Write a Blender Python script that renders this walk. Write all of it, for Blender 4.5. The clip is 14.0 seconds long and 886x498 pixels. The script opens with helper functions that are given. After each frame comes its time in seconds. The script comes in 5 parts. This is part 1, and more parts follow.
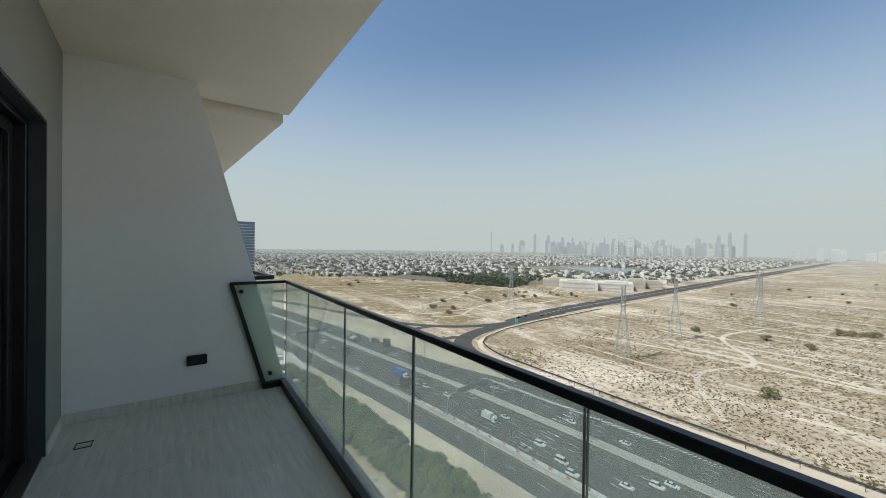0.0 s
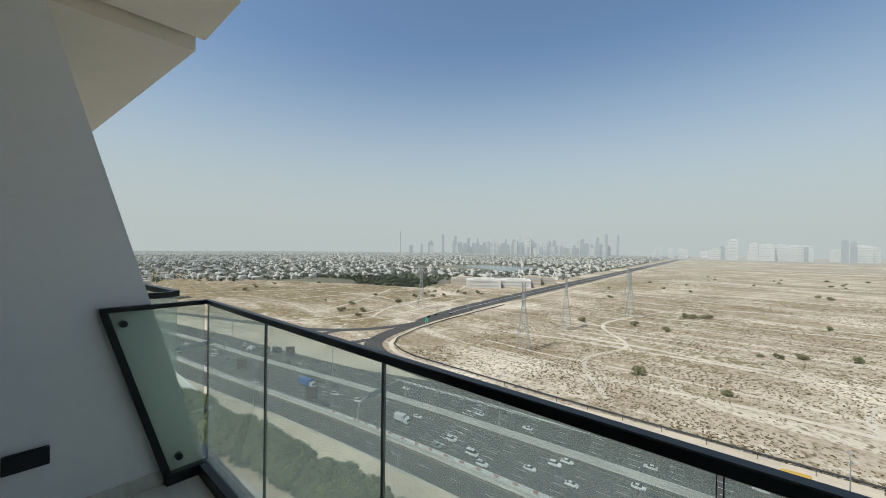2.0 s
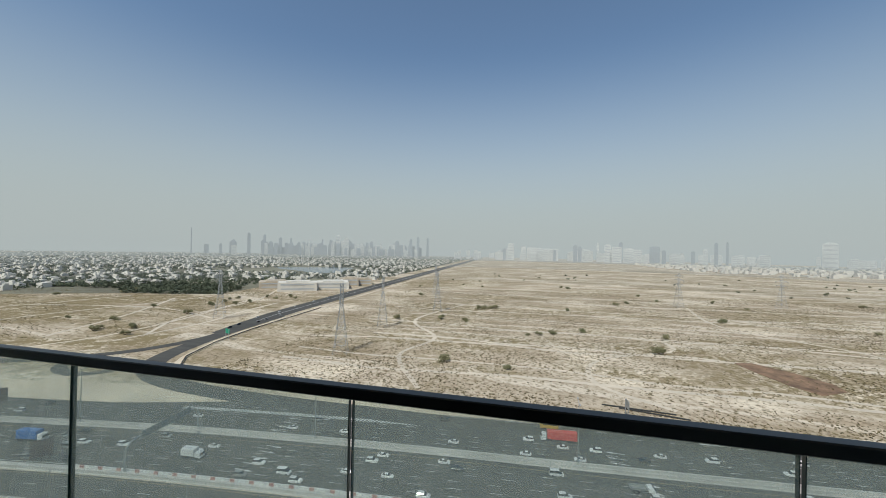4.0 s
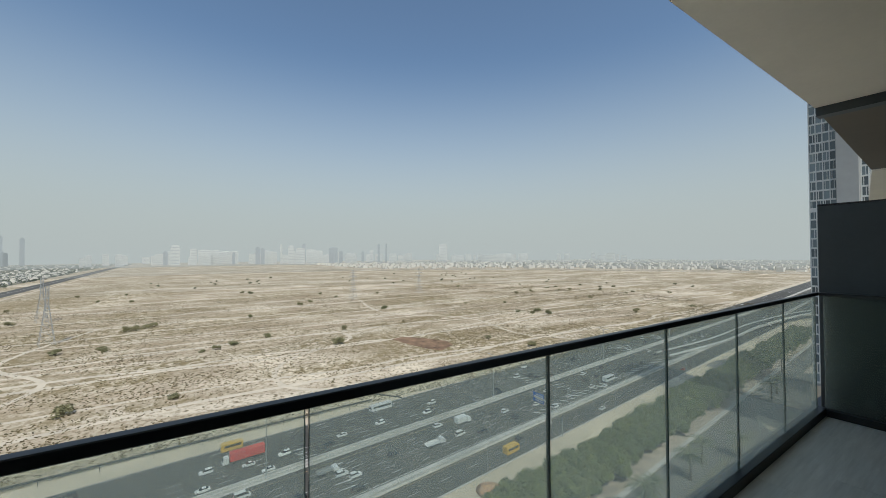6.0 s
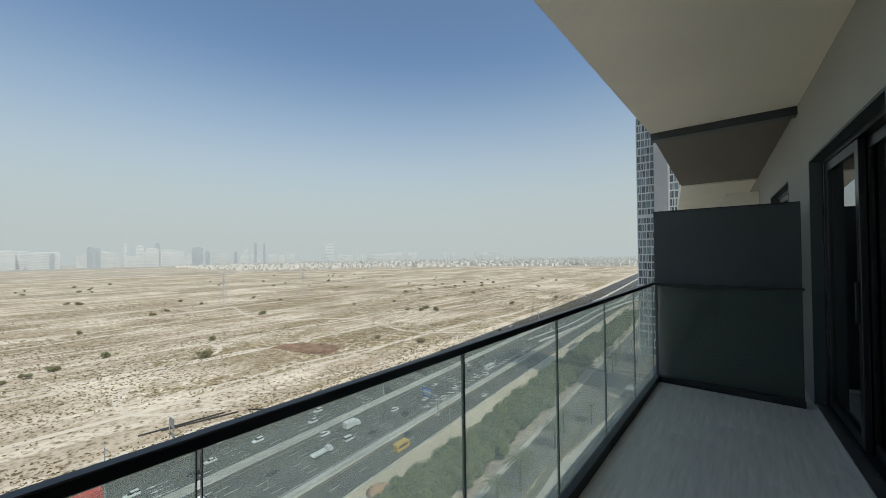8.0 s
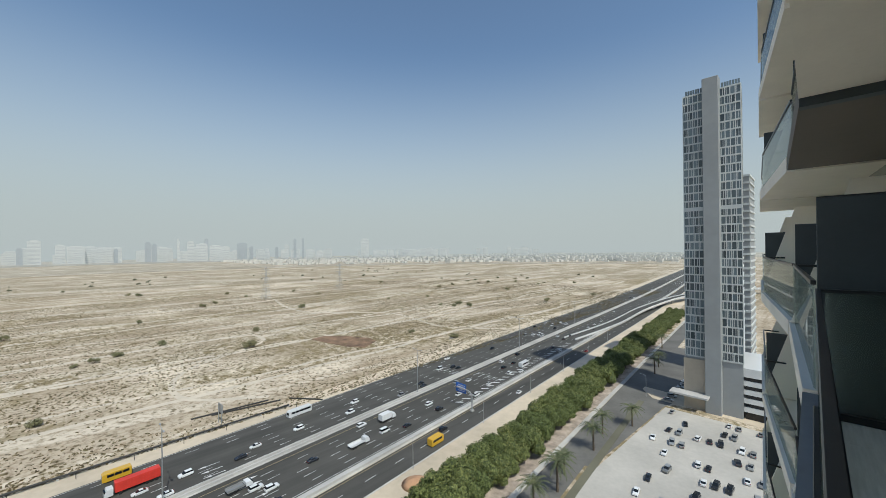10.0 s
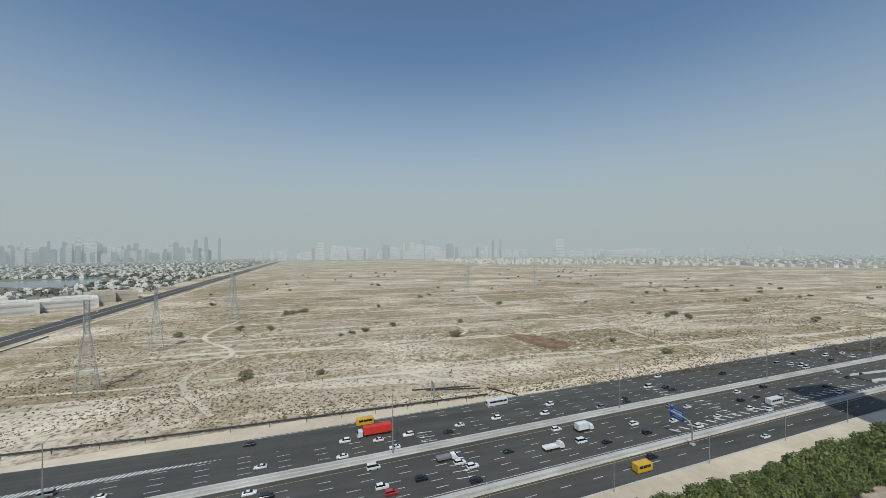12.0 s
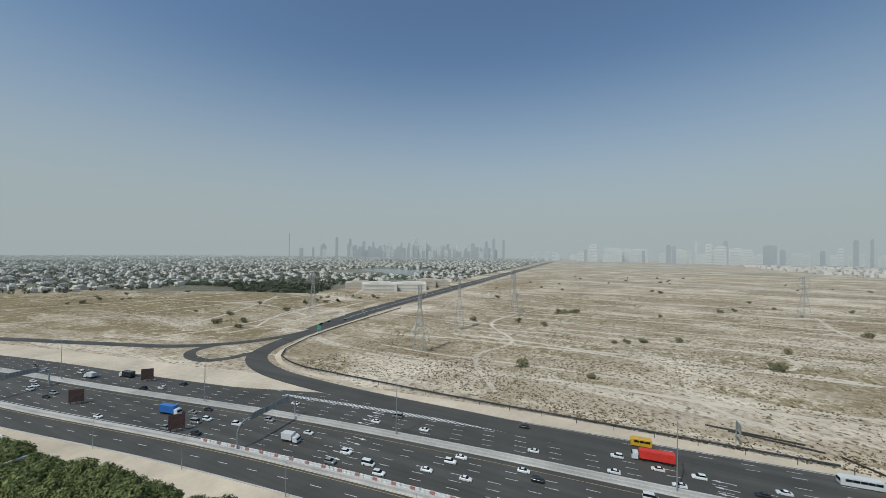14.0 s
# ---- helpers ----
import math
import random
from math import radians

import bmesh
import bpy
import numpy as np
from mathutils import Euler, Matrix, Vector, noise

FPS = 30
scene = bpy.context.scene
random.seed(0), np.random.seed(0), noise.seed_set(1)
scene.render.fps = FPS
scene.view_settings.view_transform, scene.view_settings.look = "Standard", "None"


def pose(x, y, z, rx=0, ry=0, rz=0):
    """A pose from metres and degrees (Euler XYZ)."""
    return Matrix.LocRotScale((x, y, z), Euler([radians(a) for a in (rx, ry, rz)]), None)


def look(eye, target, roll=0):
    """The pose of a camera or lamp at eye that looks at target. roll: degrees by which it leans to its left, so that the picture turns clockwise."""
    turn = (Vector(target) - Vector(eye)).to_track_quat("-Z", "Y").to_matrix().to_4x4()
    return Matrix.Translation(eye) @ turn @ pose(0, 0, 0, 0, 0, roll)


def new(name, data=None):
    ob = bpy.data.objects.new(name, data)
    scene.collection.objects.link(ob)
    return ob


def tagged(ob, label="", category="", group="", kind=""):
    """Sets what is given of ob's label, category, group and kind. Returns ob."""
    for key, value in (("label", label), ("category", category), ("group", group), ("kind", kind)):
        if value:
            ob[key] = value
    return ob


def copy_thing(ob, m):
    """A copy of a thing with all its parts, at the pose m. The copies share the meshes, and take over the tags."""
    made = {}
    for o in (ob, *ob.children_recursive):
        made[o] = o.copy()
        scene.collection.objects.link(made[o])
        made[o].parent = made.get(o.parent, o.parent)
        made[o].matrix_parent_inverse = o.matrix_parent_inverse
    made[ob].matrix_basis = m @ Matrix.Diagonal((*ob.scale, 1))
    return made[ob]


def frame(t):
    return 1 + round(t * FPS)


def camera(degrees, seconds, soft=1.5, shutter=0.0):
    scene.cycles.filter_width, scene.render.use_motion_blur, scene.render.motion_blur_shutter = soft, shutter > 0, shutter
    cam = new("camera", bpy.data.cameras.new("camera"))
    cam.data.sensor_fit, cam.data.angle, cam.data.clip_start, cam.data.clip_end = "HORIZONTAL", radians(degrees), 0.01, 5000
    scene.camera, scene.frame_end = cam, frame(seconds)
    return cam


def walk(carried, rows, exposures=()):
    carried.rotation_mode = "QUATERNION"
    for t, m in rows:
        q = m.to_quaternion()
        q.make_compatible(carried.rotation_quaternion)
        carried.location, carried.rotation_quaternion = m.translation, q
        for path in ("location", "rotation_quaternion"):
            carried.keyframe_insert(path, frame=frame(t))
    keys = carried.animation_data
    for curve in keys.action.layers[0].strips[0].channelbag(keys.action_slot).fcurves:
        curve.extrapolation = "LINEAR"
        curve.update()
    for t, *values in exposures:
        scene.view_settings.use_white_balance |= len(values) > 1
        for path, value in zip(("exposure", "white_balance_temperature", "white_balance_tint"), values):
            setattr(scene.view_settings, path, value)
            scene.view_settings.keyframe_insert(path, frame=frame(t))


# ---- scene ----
cam = camera(100.4, 14.0, soft=0.75)
PATH = (
    (0, -0.892, 3.154, 1.527, -34.816, -0.522, -0.825),
    (0.5, -0.853, 3.460, 1.515, -36.473, -0.572, -0.987),
    (1, -0.829, 3.805, 1.512, -39.901, -0.457, -0.894),
    (1.5, -0.836, 4.227, 1.507, -42.803, -0.386, -0.824),
    (2, -0.820, 4.607, 1.494, -48.817, -0.267, -0.660),
    (4.5, -0.839, 5.274, 1.464, -87.837, 0.590, -0.907),
    (5, -0.849, 5.438, 1.464, -101.474, 0.763, -0.355),
    (5.5, -0.909, 5.600, 1.476, -113.191, 0.878, 0.045),
    (6, -1.015, 5.811, 1.498, -122.937, 0.925, 0.271),
    (6.5, -1.040, 5.863, 1.503, -130.960, 0.902, 0.489),
    (7, -1.045, 5.893, 1.505, -137.397, 0.716, 1.017),
    (7.5, -1.017, 5.900, 1.504, -140.101, 0.642, 0.859),
    (8, -0.900, 5.847, 1.501, -140.000, 0.680, 0.720),
    (8.2, -0.842, 5.819, 1.500, -139.762, 0.704, 0.634),
    (10.3, 0.060, 5.682, 1.526, -132.863, -0.081, 0.663),
    (10.5, 0.058, 5.683, 1.498, -131.067, -0.040, 0.609),
    (11, 0.063, 5.687, 1.493, -124.904, 0.093, 0.644),
    (11.5, 0.062, 5.691, 1.498, -116.975, 0.216, 0.525),
    (12, 0.063, 5.686, 1.503, -105.359, 0.370, 0.435),
    (12.5, 0.063, 5.679, 1.499, -95.230, 0.440, 0.085),
    (13, 0.062, 5.675, 1.486, -85.398, 0.524, 0.031),
    (13.5, 0.061, 5.676, 1.479, -74.816, 0.472, -0.467),
    (14, 0.061, 5.681, 1.483, -64.870, 0.452, -0.674),
)
walk(cam, [(t, pose(x, y, z, 90 + p, r, a)) for t, x, y, z, a, p, r in PATH],
     exposures=((0, 0.18, 6420, 3), (2.2, 0.08, 6420, 3), (4.5, -0.1, 6420, 3), (6.2, 0.0, 6420, 3), (7.5, 0.12, 6420, 3), (8.2, 0.12, 6420, 3), (10.3, 0.0, 6300, 2.5), (12, -0.20, 6200, 2), (14, -0.30, 6150, 2)))

# ---- world and sun ----
SUN_DIR = Vector((-0.695, 0.18, 1.0)).normalized()
world = bpy.data.worlds.new("sky")
scene.world = world
world.use_nodes = True
wt = world.node_tree
sky = wt.nodes.new("ShaderNodeTexSky")
sky.sky_type, sky.sun_disc = "NISHITA", False
sky.sun_elevation = math.asin(SUN_DIR.z)
sky.sun_rotation = math.atan2(SUN_DIR.x, SUN_DIR.y)
sky.altitude, sky.air_density, sky.dust_density, sky.ozone_density = 70, 1.0, 1.0, 1.6
back = wt.nodes["Background"]
wt.links.new(sky.outputs[0], back.inputs[0])
back.inputs[1].default_value = 0.13
sun = bpy.data.lights.new("sun", "SUN")
sun.energy, sun.angle, sun.color = 3.3, radians(0.5), (1.0, 0.95, 0.88)
sun_ob = new("sun", sun)
sun_ob.matrix_world = look(SUN_DIR * 300, (0, 0, 0))

# ---- materials ----


def nodes(name):
    m = bpy.data.materials.new(name)
    m.use_nodes = True
    t = m.node_tree
    return m, t, t.nodes["Principled BSDF"]


def mapped(t, scale=(1, 1, 1), rot=(0, 0, 0)):
    tc = t.nodes.new("ShaderNodeTexCoord")
    mp = t.nodes.new("ShaderNodeMapping")
    mp.inputs["Scale"].default_value = scale
    mp.inputs["Rotation"].default_value = rot
    t.links.new(tc.outputs["Object"], mp.inputs[0])
    return mp.outputs[0]


def noisy(t, scale, detail=4.0, vec=None, rough=0.55):
    n = t.nodes.new("ShaderNodeTexNoise")
    n.inputs["Scale"].default_value, n.inputs["Detail"].default_value = scale, detail
    n.inputs["Roughness"].default_value = rough
    if vec is not None:
        t.links.new(vec, n.inputs["Vector"])
    return n.outputs["Fac"]


def ramp(t, fac, stops):
    r = t.nodes.new("ShaderNodeValToRGB")
    while len(r.color_ramp.elements) < len(stops):
        r.color_ramp.elements.new(0.5)
    for e, (p, c) in zip(r.color_ramp.elements, stops):
        e.position, e.color = p, (*c, 1)
    t.links.new(fac, r.inputs[0])
    return r.outputs[0]


def blend(t, fac, a, b, kind="MIX"):
    m = t.nodes.new("ShaderNodeMix")
    m.data_type, m.blend_type = "RGBA", kind
    for sock, v in ((m.inputs[0], fac), (m.inputs[6], a), (m.inputs[7], b)):
        if isinstance(v, (int, float)):
            sock.default_value = v
        elif isinstance(v, tuple):
            sock.default_value = (*v, 1)
        else:
            t.links.new(v, sock)
    return m.outputs[2]


def bumped(t, bsdf, height, strength, dist):
    b = t.nodes.new("ShaderNodeBump")
    b.inputs["Strength"].default_value, b.inputs["Distance"].default_value = strength, dist
    t.links.new(height, b.inputs["Height"])
    t.links.new(b.outputs[0], bsdf.inputs["Normal"])


def surface(name, col, rough=0.6, metal=0.0, big=0.5, fine=8.0, var=0.15, bump=0.1, dist=0.01, spec=None):
    """A plain material whose colour varies at two scales, with a fine relief."""
    m, t, b = nodes(name)
    v = mapped(t)
    lo = tuple(c * (1 - var) for c in col)
    hi = tuple(min(1, c * (1 + var)) for c in col)
    c1 = ramp(t, noisy(t, big, 5, v), ((0.3, lo), (0.7, hi)))
    c2 = ramp(t, noisy(t, fine, 6, v), ((0.3, (1 - var,) * 3), (0.75, (1, 1, 1))))
    t.links.new(blend(t, 0.7, c1, c2, "MULTIPLY"), b.inputs["Base Color"])
    b.inputs["Roughness"].default_value, b.inputs["Metallic"].default_value = rough, metal
    if spec is not None:
        b.inputs["Specular IOR Level"].default_value = spec
    if bump:
        bumped(t, b, noisy(t, fine * 3, 4, v), bump, dist)
    return m


def random_tint(name, col, rough, var, metal=0.0, coat=0.0):
    """A material that each object tints a little by its own random value."""
    m, t, b = nodes(name)
    oi = t.nodes.new("ShaderNodeObjectInfo")
    c = ramp(t, oi.outputs["Random"], ((0, tuple(x * (1 - var) for x in col)), (1, tuple(min(1, x * (1 + var)) for x in col))))
    n = ramp(t, noisy(t, 3.0, 5, mapped(t)), ((0.3, (0.85,) * 3), (0.7, (1, 1, 1))))
    t.links.new(blend(t, 0.8, c, n, "MULTIPLY"), b.inputs["Base Color"])
    b.inputs["Roughness"].default_value, b.inputs["Metallic"].default_value = rough, metal
    b.inputs["Coat Weight"].default_value = coat
    return m


def clear_glass(name, tint, gloss=1.0, film_mix=0.0):
    m, t, b = nodes(name)
    t.nodes.remove(b)
    tr = t.nodes.new("ShaderNodeBsdfTransparent")
    tr.inputs[0].default_value = (*tint, 1)
    gl = t.nodes.new("ShaderNodeBsdfGlossy")
    gl.inputs["Roughness"].default_value = 0.01
    fr = t.nodes.new("ShaderNodeLayerWeight")
    fr.inputs[0].default_value = 0.5
    pw = t.nodes.new("ShaderNodeMath")
    pw.operation, pw.inputs[1].default_value = "POWER", 5.0
    t.links.new(fr.outputs["Facing"], pw.inputs[0])
    k = t.nodes.new("ShaderNodeMath")
    k.operation, k.inputs[1].default_value, k.inputs[2].default_value = "MULTIPLY_ADD", 0.9 * gloss, 0.035 * gloss
    t.links.new(pw.outputs[0], k.inputs[0])
    mx = t.nodes.new("ShaderNodeMixShader")
    t.links.new(k.outputs[0], mx.inputs[0])
    t.links.new(tr.outputs[0], mx.inputs[1])
    t.links.new(gl.outputs[0], mx.inputs[2])
    out = mx.outputs[0]
    if film_mix:
        # a thin scattering film that stands for dirt and the veil of reflections
        tl = t.nodes.new("ShaderNodeBsdfTranslucent")
        tl.inputs[0].default_value = (0.80, 0.85, 0.77, 1)
        film = t.nodes.new("ShaderNodeMixShader")
        f = t.nodes.new("ShaderNodeMapRange")
        f.inputs[3].default_value, f.inputs[4].default_value = film_mix * 0.7, film_mix * 1.3
        t.links.new(noisy(t, 2.5, 5, mapped(t)), f.inputs[0])
        t.links.new(f.outputs[0], film.inputs[0])
        t.links.new(out, film.inputs[1])
        t.links.new(tl.outputs[0], film.inputs[2])
        out = film.outputs[0]
    t.links.new(out, t.nodes["Material Output"].inputs[0])
    return m


def sand_material(name, bare, tuft):
    m, t, b = nodes(name)
    v = mapped(t)
    streak = mapped(t, (0.05, 0.006, 1), (0, 0, radians(8)))
    streak2 = mapped(t, (0.16, 0.012, 1), (0, 0, radians(-6)))
    base = ramp(t, noisy(t, 0.012, 8, v, 0.6), ((0.33, (0.42, 0.345, 0.250)), (0.5, (0.54, 0.455, 0.348)), (0.62, (0.74, 0.645, 0.51))))
    tracks = ramp(t, noisy(t, 1.0, 6, streak, 0.6), ((0.40, (0.62, 0.56, 0.46)), (0.52, (1, 1, 1)), (0.62, (1.0, 1.0, 1.0))))
    tracks2 = ramp(t, noisy(t, 1.0, 5, streak2, 0.65), ((0.38, (0.66, 0.60, 0.50)), (0.47, (1, 1, 1)), (0.6, (1, 1, 1))))
    c = blend(t, 0.4, base, tracks, "MULTIPLY")
    c = blend(t, 0.35, c, tracks2, "MULTIPLY")
    # pale wheel tracks that wind through the scrub
    w = t.nodes.new("ShaderNodeTexWave")
    w.wave_type, w.bands_direction = "BANDS", "X"
    w.inputs["Scale"].default_value, w.inputs["Distortion"].default_value = 0.006, 14.0
    w.inputs["Detail"].default_value, w.inputs["Detail Scale"].default_value = 3.0, 1.2
    t.links.new(mapped(t, (1.0, 0.25, 1)), w.inputs["Vector"])
    path = ramp(t, w.outputs["Fac"], ((0.93, (0, 0, 0)), (0.985, (1, 1, 1))))
    c = blend(t, path, c, (0.64, 0.555, 0.44))
    # scrub: small dark tufts gathered in patches
    vo = t.nodes.new("ShaderNodeTexVoronoi")
    vo.inputs["Scale"].default_value, vo.inputs["Randomness"].default_value = 0.24, 1.0
    t.links.new(mapped(t, (1, 1, 1)), vo.inputs["Vector"])
    dots = ramp(t, vo.outputs["Distance"], ((0.16, (1, 1, 1)), (0.30, (0, 0, 0))))
    patch = ramp(t, noisy(t, 0.02, 5, v, 0.65), ((0.38, (0, 0, 0)), (0.53, (1, 1, 1))))
    c = blend(t, blend(t, 1.0, dots, patch, "MULTIPLY"), c, (0.20, 0.165, 0.105))
    fine = ramp(t, noisy(t, 0.35, 6, v, 0.7), ((0.38, (0.46, 0.42, 0.35)), (0.52, (1, 1, 1))))
    c = blend(t, 0.8, c, fine, "MULTIPLY")
    # dry vegetation in wide brownish-green fields, broken by bare ground
    fields = ramp(t, noisy(t, 1.0, 7, mapped(t, (0.012, 0.004, 1), (0, 0, radians(4))), 0.7), ((bare, (0, 0, 0)), (bare + 0.10, (1, 1, 1))))
    speck = ramp(t, noisy(t, 0.14, 8, v, 0.8), ((bare - 0.01, (0, 0, 0)), (bare + 0.06, (1, 1, 1))))
    c = blend(t, blend(t, 1.0, fields, speck, "MULTIPLY"), c, tuft)
    t.links.new(c, b.inputs["Base Color"])
    b.inputs["Roughness"].default_value, b.inputs["Specular IOR Level"].default_value = 0.95, 0.1
    bumped(t, b, noisy(t, 0.25, 6, v, 0.7), 0.5, 1.2)
    return m


def asphalt_material():
    m, t, b = nodes("asphalt")
    lanes = mapped(t, (0.28, 0.004, 1), (0, 0, radians(-5)))
    c = ramp(t, noisy(t, 1.0, 5, lanes), ((0.3, (0.056, 0.053, 0.046)), (0.7, (0.092, 0.087, 0.076))))
    c2 = ramp(t, noisy(t, 0.05, 6, mapped(t), 0.65), ((0.3, (0.75,) * 3), (0.7, (1.1, 1.1, 1.1))))
    t.links.new(blend(t, 0.9, c, c2, "MULTIPLY"), b.inputs["Base Color"])
    b.inputs["Roughness"].default_value = 0.85
    bumped(t, b, noisy(t, 6, 3, mapped(t)), 0.2, 0.02)
    return m


def tile_material():
    m, t, b = nodes("porcelain_plank")
    oi = t.nodes.new("ShaderNodeObjectInfo")
    c = ramp(t, oi.outputs["Random"], ((0, (0.76, 0.74, 0.675)), (1, (0.83, 0.81, 0.745))))
    g = ramp(t, noisy(t, 4.0, 7, mapped(t, (6, 0.5, 1)), 0.65), ((0.32, (0.70, 0.69, 0.66)), (0.66, (1, 1, 1))))
    s = ramp(t, noisy(t, 1.1, 4, mapped(t)), ((0.3, (0.9,) * 3), (0.7, (1, 1, 1))))
    c = blend(t, 0.8, c, g, "MULTIPLY")
    t.links.new(blend(t, 0.8, c, s, "MULTIPLY"), b.inputs["Base Color"])
    b.inputs["Roughness"].default_value = 0.36
    bumped(t, b, noisy(t, 30, 4, mapped(t, (4, 0.6, 1))), 0.08, 0.003)
    return m


def leaf_material(name, a, b_):
    m, t, b = nodes(name)
    g = t.nodes.new("ShaderNodeNewGeometry")
    oi = t.nodes.new("ShaderNodeObjectInfo")
    c = ramp(t, g.outputs["Random Per Island"], ((0, a), (1, b_)))
    o = ramp(t, oi.outputs["Random"], ((0, (0.75, 0.8, 0.7)), (1, (1.1, 1.05, 1.0))))
    t.links.new(blend(t, 1.0, c, o, "MULTIPLY"), b.inputs["Base Color"])
    b.inputs["Roughness"].default_value = 0.7
    return m


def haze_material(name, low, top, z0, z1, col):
    """Haze as a glowing, partly see-through sheet that thins out upwards."""
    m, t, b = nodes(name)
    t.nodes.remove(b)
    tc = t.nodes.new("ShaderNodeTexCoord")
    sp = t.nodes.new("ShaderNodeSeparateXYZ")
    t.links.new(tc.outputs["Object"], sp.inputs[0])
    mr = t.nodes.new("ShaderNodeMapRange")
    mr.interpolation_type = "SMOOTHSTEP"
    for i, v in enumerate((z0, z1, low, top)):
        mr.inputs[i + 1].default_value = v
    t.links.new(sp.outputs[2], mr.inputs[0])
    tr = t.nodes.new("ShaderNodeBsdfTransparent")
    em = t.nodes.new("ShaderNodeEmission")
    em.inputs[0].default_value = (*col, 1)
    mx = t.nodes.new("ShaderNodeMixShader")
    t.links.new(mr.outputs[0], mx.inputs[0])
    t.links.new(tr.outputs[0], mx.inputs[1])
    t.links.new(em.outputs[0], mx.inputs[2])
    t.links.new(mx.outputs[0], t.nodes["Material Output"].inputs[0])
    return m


SAND = sand_material("desert_sand", 0.462, (0.245, 0.195, 0.11))
SCRUBLAND = sand_material("dry_scrubland", 0.425, (0.24, 0.19, 0.105))
VERGE = surface("compacted_sand", (0.62, 0.52, 0.39), 0.95, big=0.03, fine=0.4, var=0.2, bump=0.3, dist=0.1)
ASPHALT = asphalt_material()
PAINT_W = surface("road_paint", (0.72, 0.72, 0.70), 0.7, big=0.3, fine=3, var=0.2, bump=0)
PAINT_Y = surface("yellow_road_paint", (0.42, 0.33, 0.17), 0.7, big=0.3, fine=3, var=0.2, bump=0)
CONCRETE = surface("concrete", (0.50, 0.48, 0.45), 0.85, big=0.08, fine=1.5, var=0.18, bump=0.2)
PARKING = surface("pale_concrete_paving", (0.47, 0.44, 0.39), 0.85, big=0.06, fine=0.8, var=0.14, bump=0.1)
RED_PAINT = surface("red_barrier_paint", (0.42, 0.20, 0.17), 0.6, fine=4)
WALL_WHITE = surface("white_wall_paint", (0.89, 0.895, 0.885), 0.75, big=0.8, fine=30, var=0.04, bump=0.06, dist=0.002)
# pale soffit paint, warmed in colour for light bounced up from the sand
SOFFIT = surface("bounce_warmed_soffit_paint", (0.88, 0.82, 0.71), 0.85, big=0.7, fine=20, var=0.05, bump=0.05, dist=0.002)
WALL_GREY = surface("grey_wall_render", (0.29, 0.30, 0.275), 0.85, big=0.6, fine=40, var=0.07, bump=0.12, dist=0.002)
BLACK = surface("black_powder_coat", (0.012, 0.012, 0.013), 0.35, big=2, fine=40, var=0.2, bump=0.03, dist=0.001)
DARK_SCREEN = surface("charcoal_panel", (0.042, 0.054, 0.060), 0.45, big=1.5, fine=30, var=0.12, bump=0.03, dist=0.001)
# darker copy of SOFFIT with the neighbour soffit's shade put into its colour
SOFFIT_SHADED = surface("shade_darkened_soffit", (0.17, 0.15, 0.125), 0.85, big=0.6, fine=20, var=0.07, bump=0.05, dist=0.002)
TILE = tile_material()
GROUT = surface("grout", (0.30, 0.29, 0.27), 0.9)
GLASS = clear_glass("balustrade_glass", (0.90, 0.945, 0.915), 0.8, 0.23)
GLASS_EDGE = surface("green_glass_edge", (0.05, 0.085, 0.075), 0.15, var=0.1, bump=0)
DOOR_GLASS = clear_glass("door_glass", (0.30, 0.34, 0.34), 1.6)
STEEL = surface("brushed_steel", (0.55, 0.55, 0.55), 0.35, 1.0, fine=60, bump=0.03)
GALV = surface("galvanised_steel", (0.42, 0.43, 0.43), 0.5, 0.6, big=0.2, fine=3, bump=0)
ROOM = surface("room_paint", (0.5, 0.48, 0.45), 0.9)
LEAF = leaf_material("hedge_leaves", (0.04, 0.06, 0.015), (0.21, 0.235, 0.07))
BUSH_LEAF = leaf_material("desert_bush_leaves", (0.13, 0.125, 0.06), (0.27, 0.25, 0.14))
SCRUB_LEAF = leaf_material("dry_scrub", (0.08, 0.065, 0.03), (0.24, 0.195, 0.11))
PALM_LEAF = leaf_material("palm_leaves", (0.06, 0.075, 0.03), (0.14, 0.15, 0.07))
BARK = surface("bark", (0.13, 0.095, 0.065), 0.9, fine=6, var=0.3, bump=0.5)
CAR_WHITE = random_tint("white_car_paint", (0.72, 0.72, 0.71), 0.3, 0.12, coat=0.5)
CAR_DARK = random_tint("dark_car_paint", (0.022, 0.024, 0.028), 0.25, 0.5, coat=0.6)
CAR_GREY = random_tint("silver_car_paint", (0.34, 0.34, 0.33), 0.3, 0.3, 0.4, 0.5)
CAR_RED = random_tint("red_car_paint", (0.42, 0.03, 0.025), 0.3, 0.3, coat=0.5)
CAR_BLUE = random_tint("blue_paint", (0.03, 0.14, 0.42), 0.35, 0.2, coat=0.3)
CAR_YELLOW = random_tint("yellow_paint", (0.68, 0.40, 0.03), 0.35, 0.1, coat=0.4)
TRUCK_RED = surface("red_container_paint", (0.62, 0.045, 0.03), 0.5, big=0.4, fine=3, var=0.12, bump=0)
CAR_GLASS_AND_SHADE = surface("dark_car_glass_and_deck_shade", (0.012, 0.015, 0.018), 0.08, bump=0, var=0.1)
TYRE = surface("tyre_rubber", (0.015, 0.015, 0.015), 0.9, bump=0)
LAMP_RED = surface("tail_lamp_red", (0.35, 0.01, 0.01), 0.3, bump=0)
SIGN_BLUE = surface("blue_sign_face", (0.02, 0.13, 0.50), 0.4, var=0.08, bump=0)
SIGN_GREEN = surface("green_sign_face", (0.02, 0.28, 0.17), 0.4, var=0.08, bump=0)
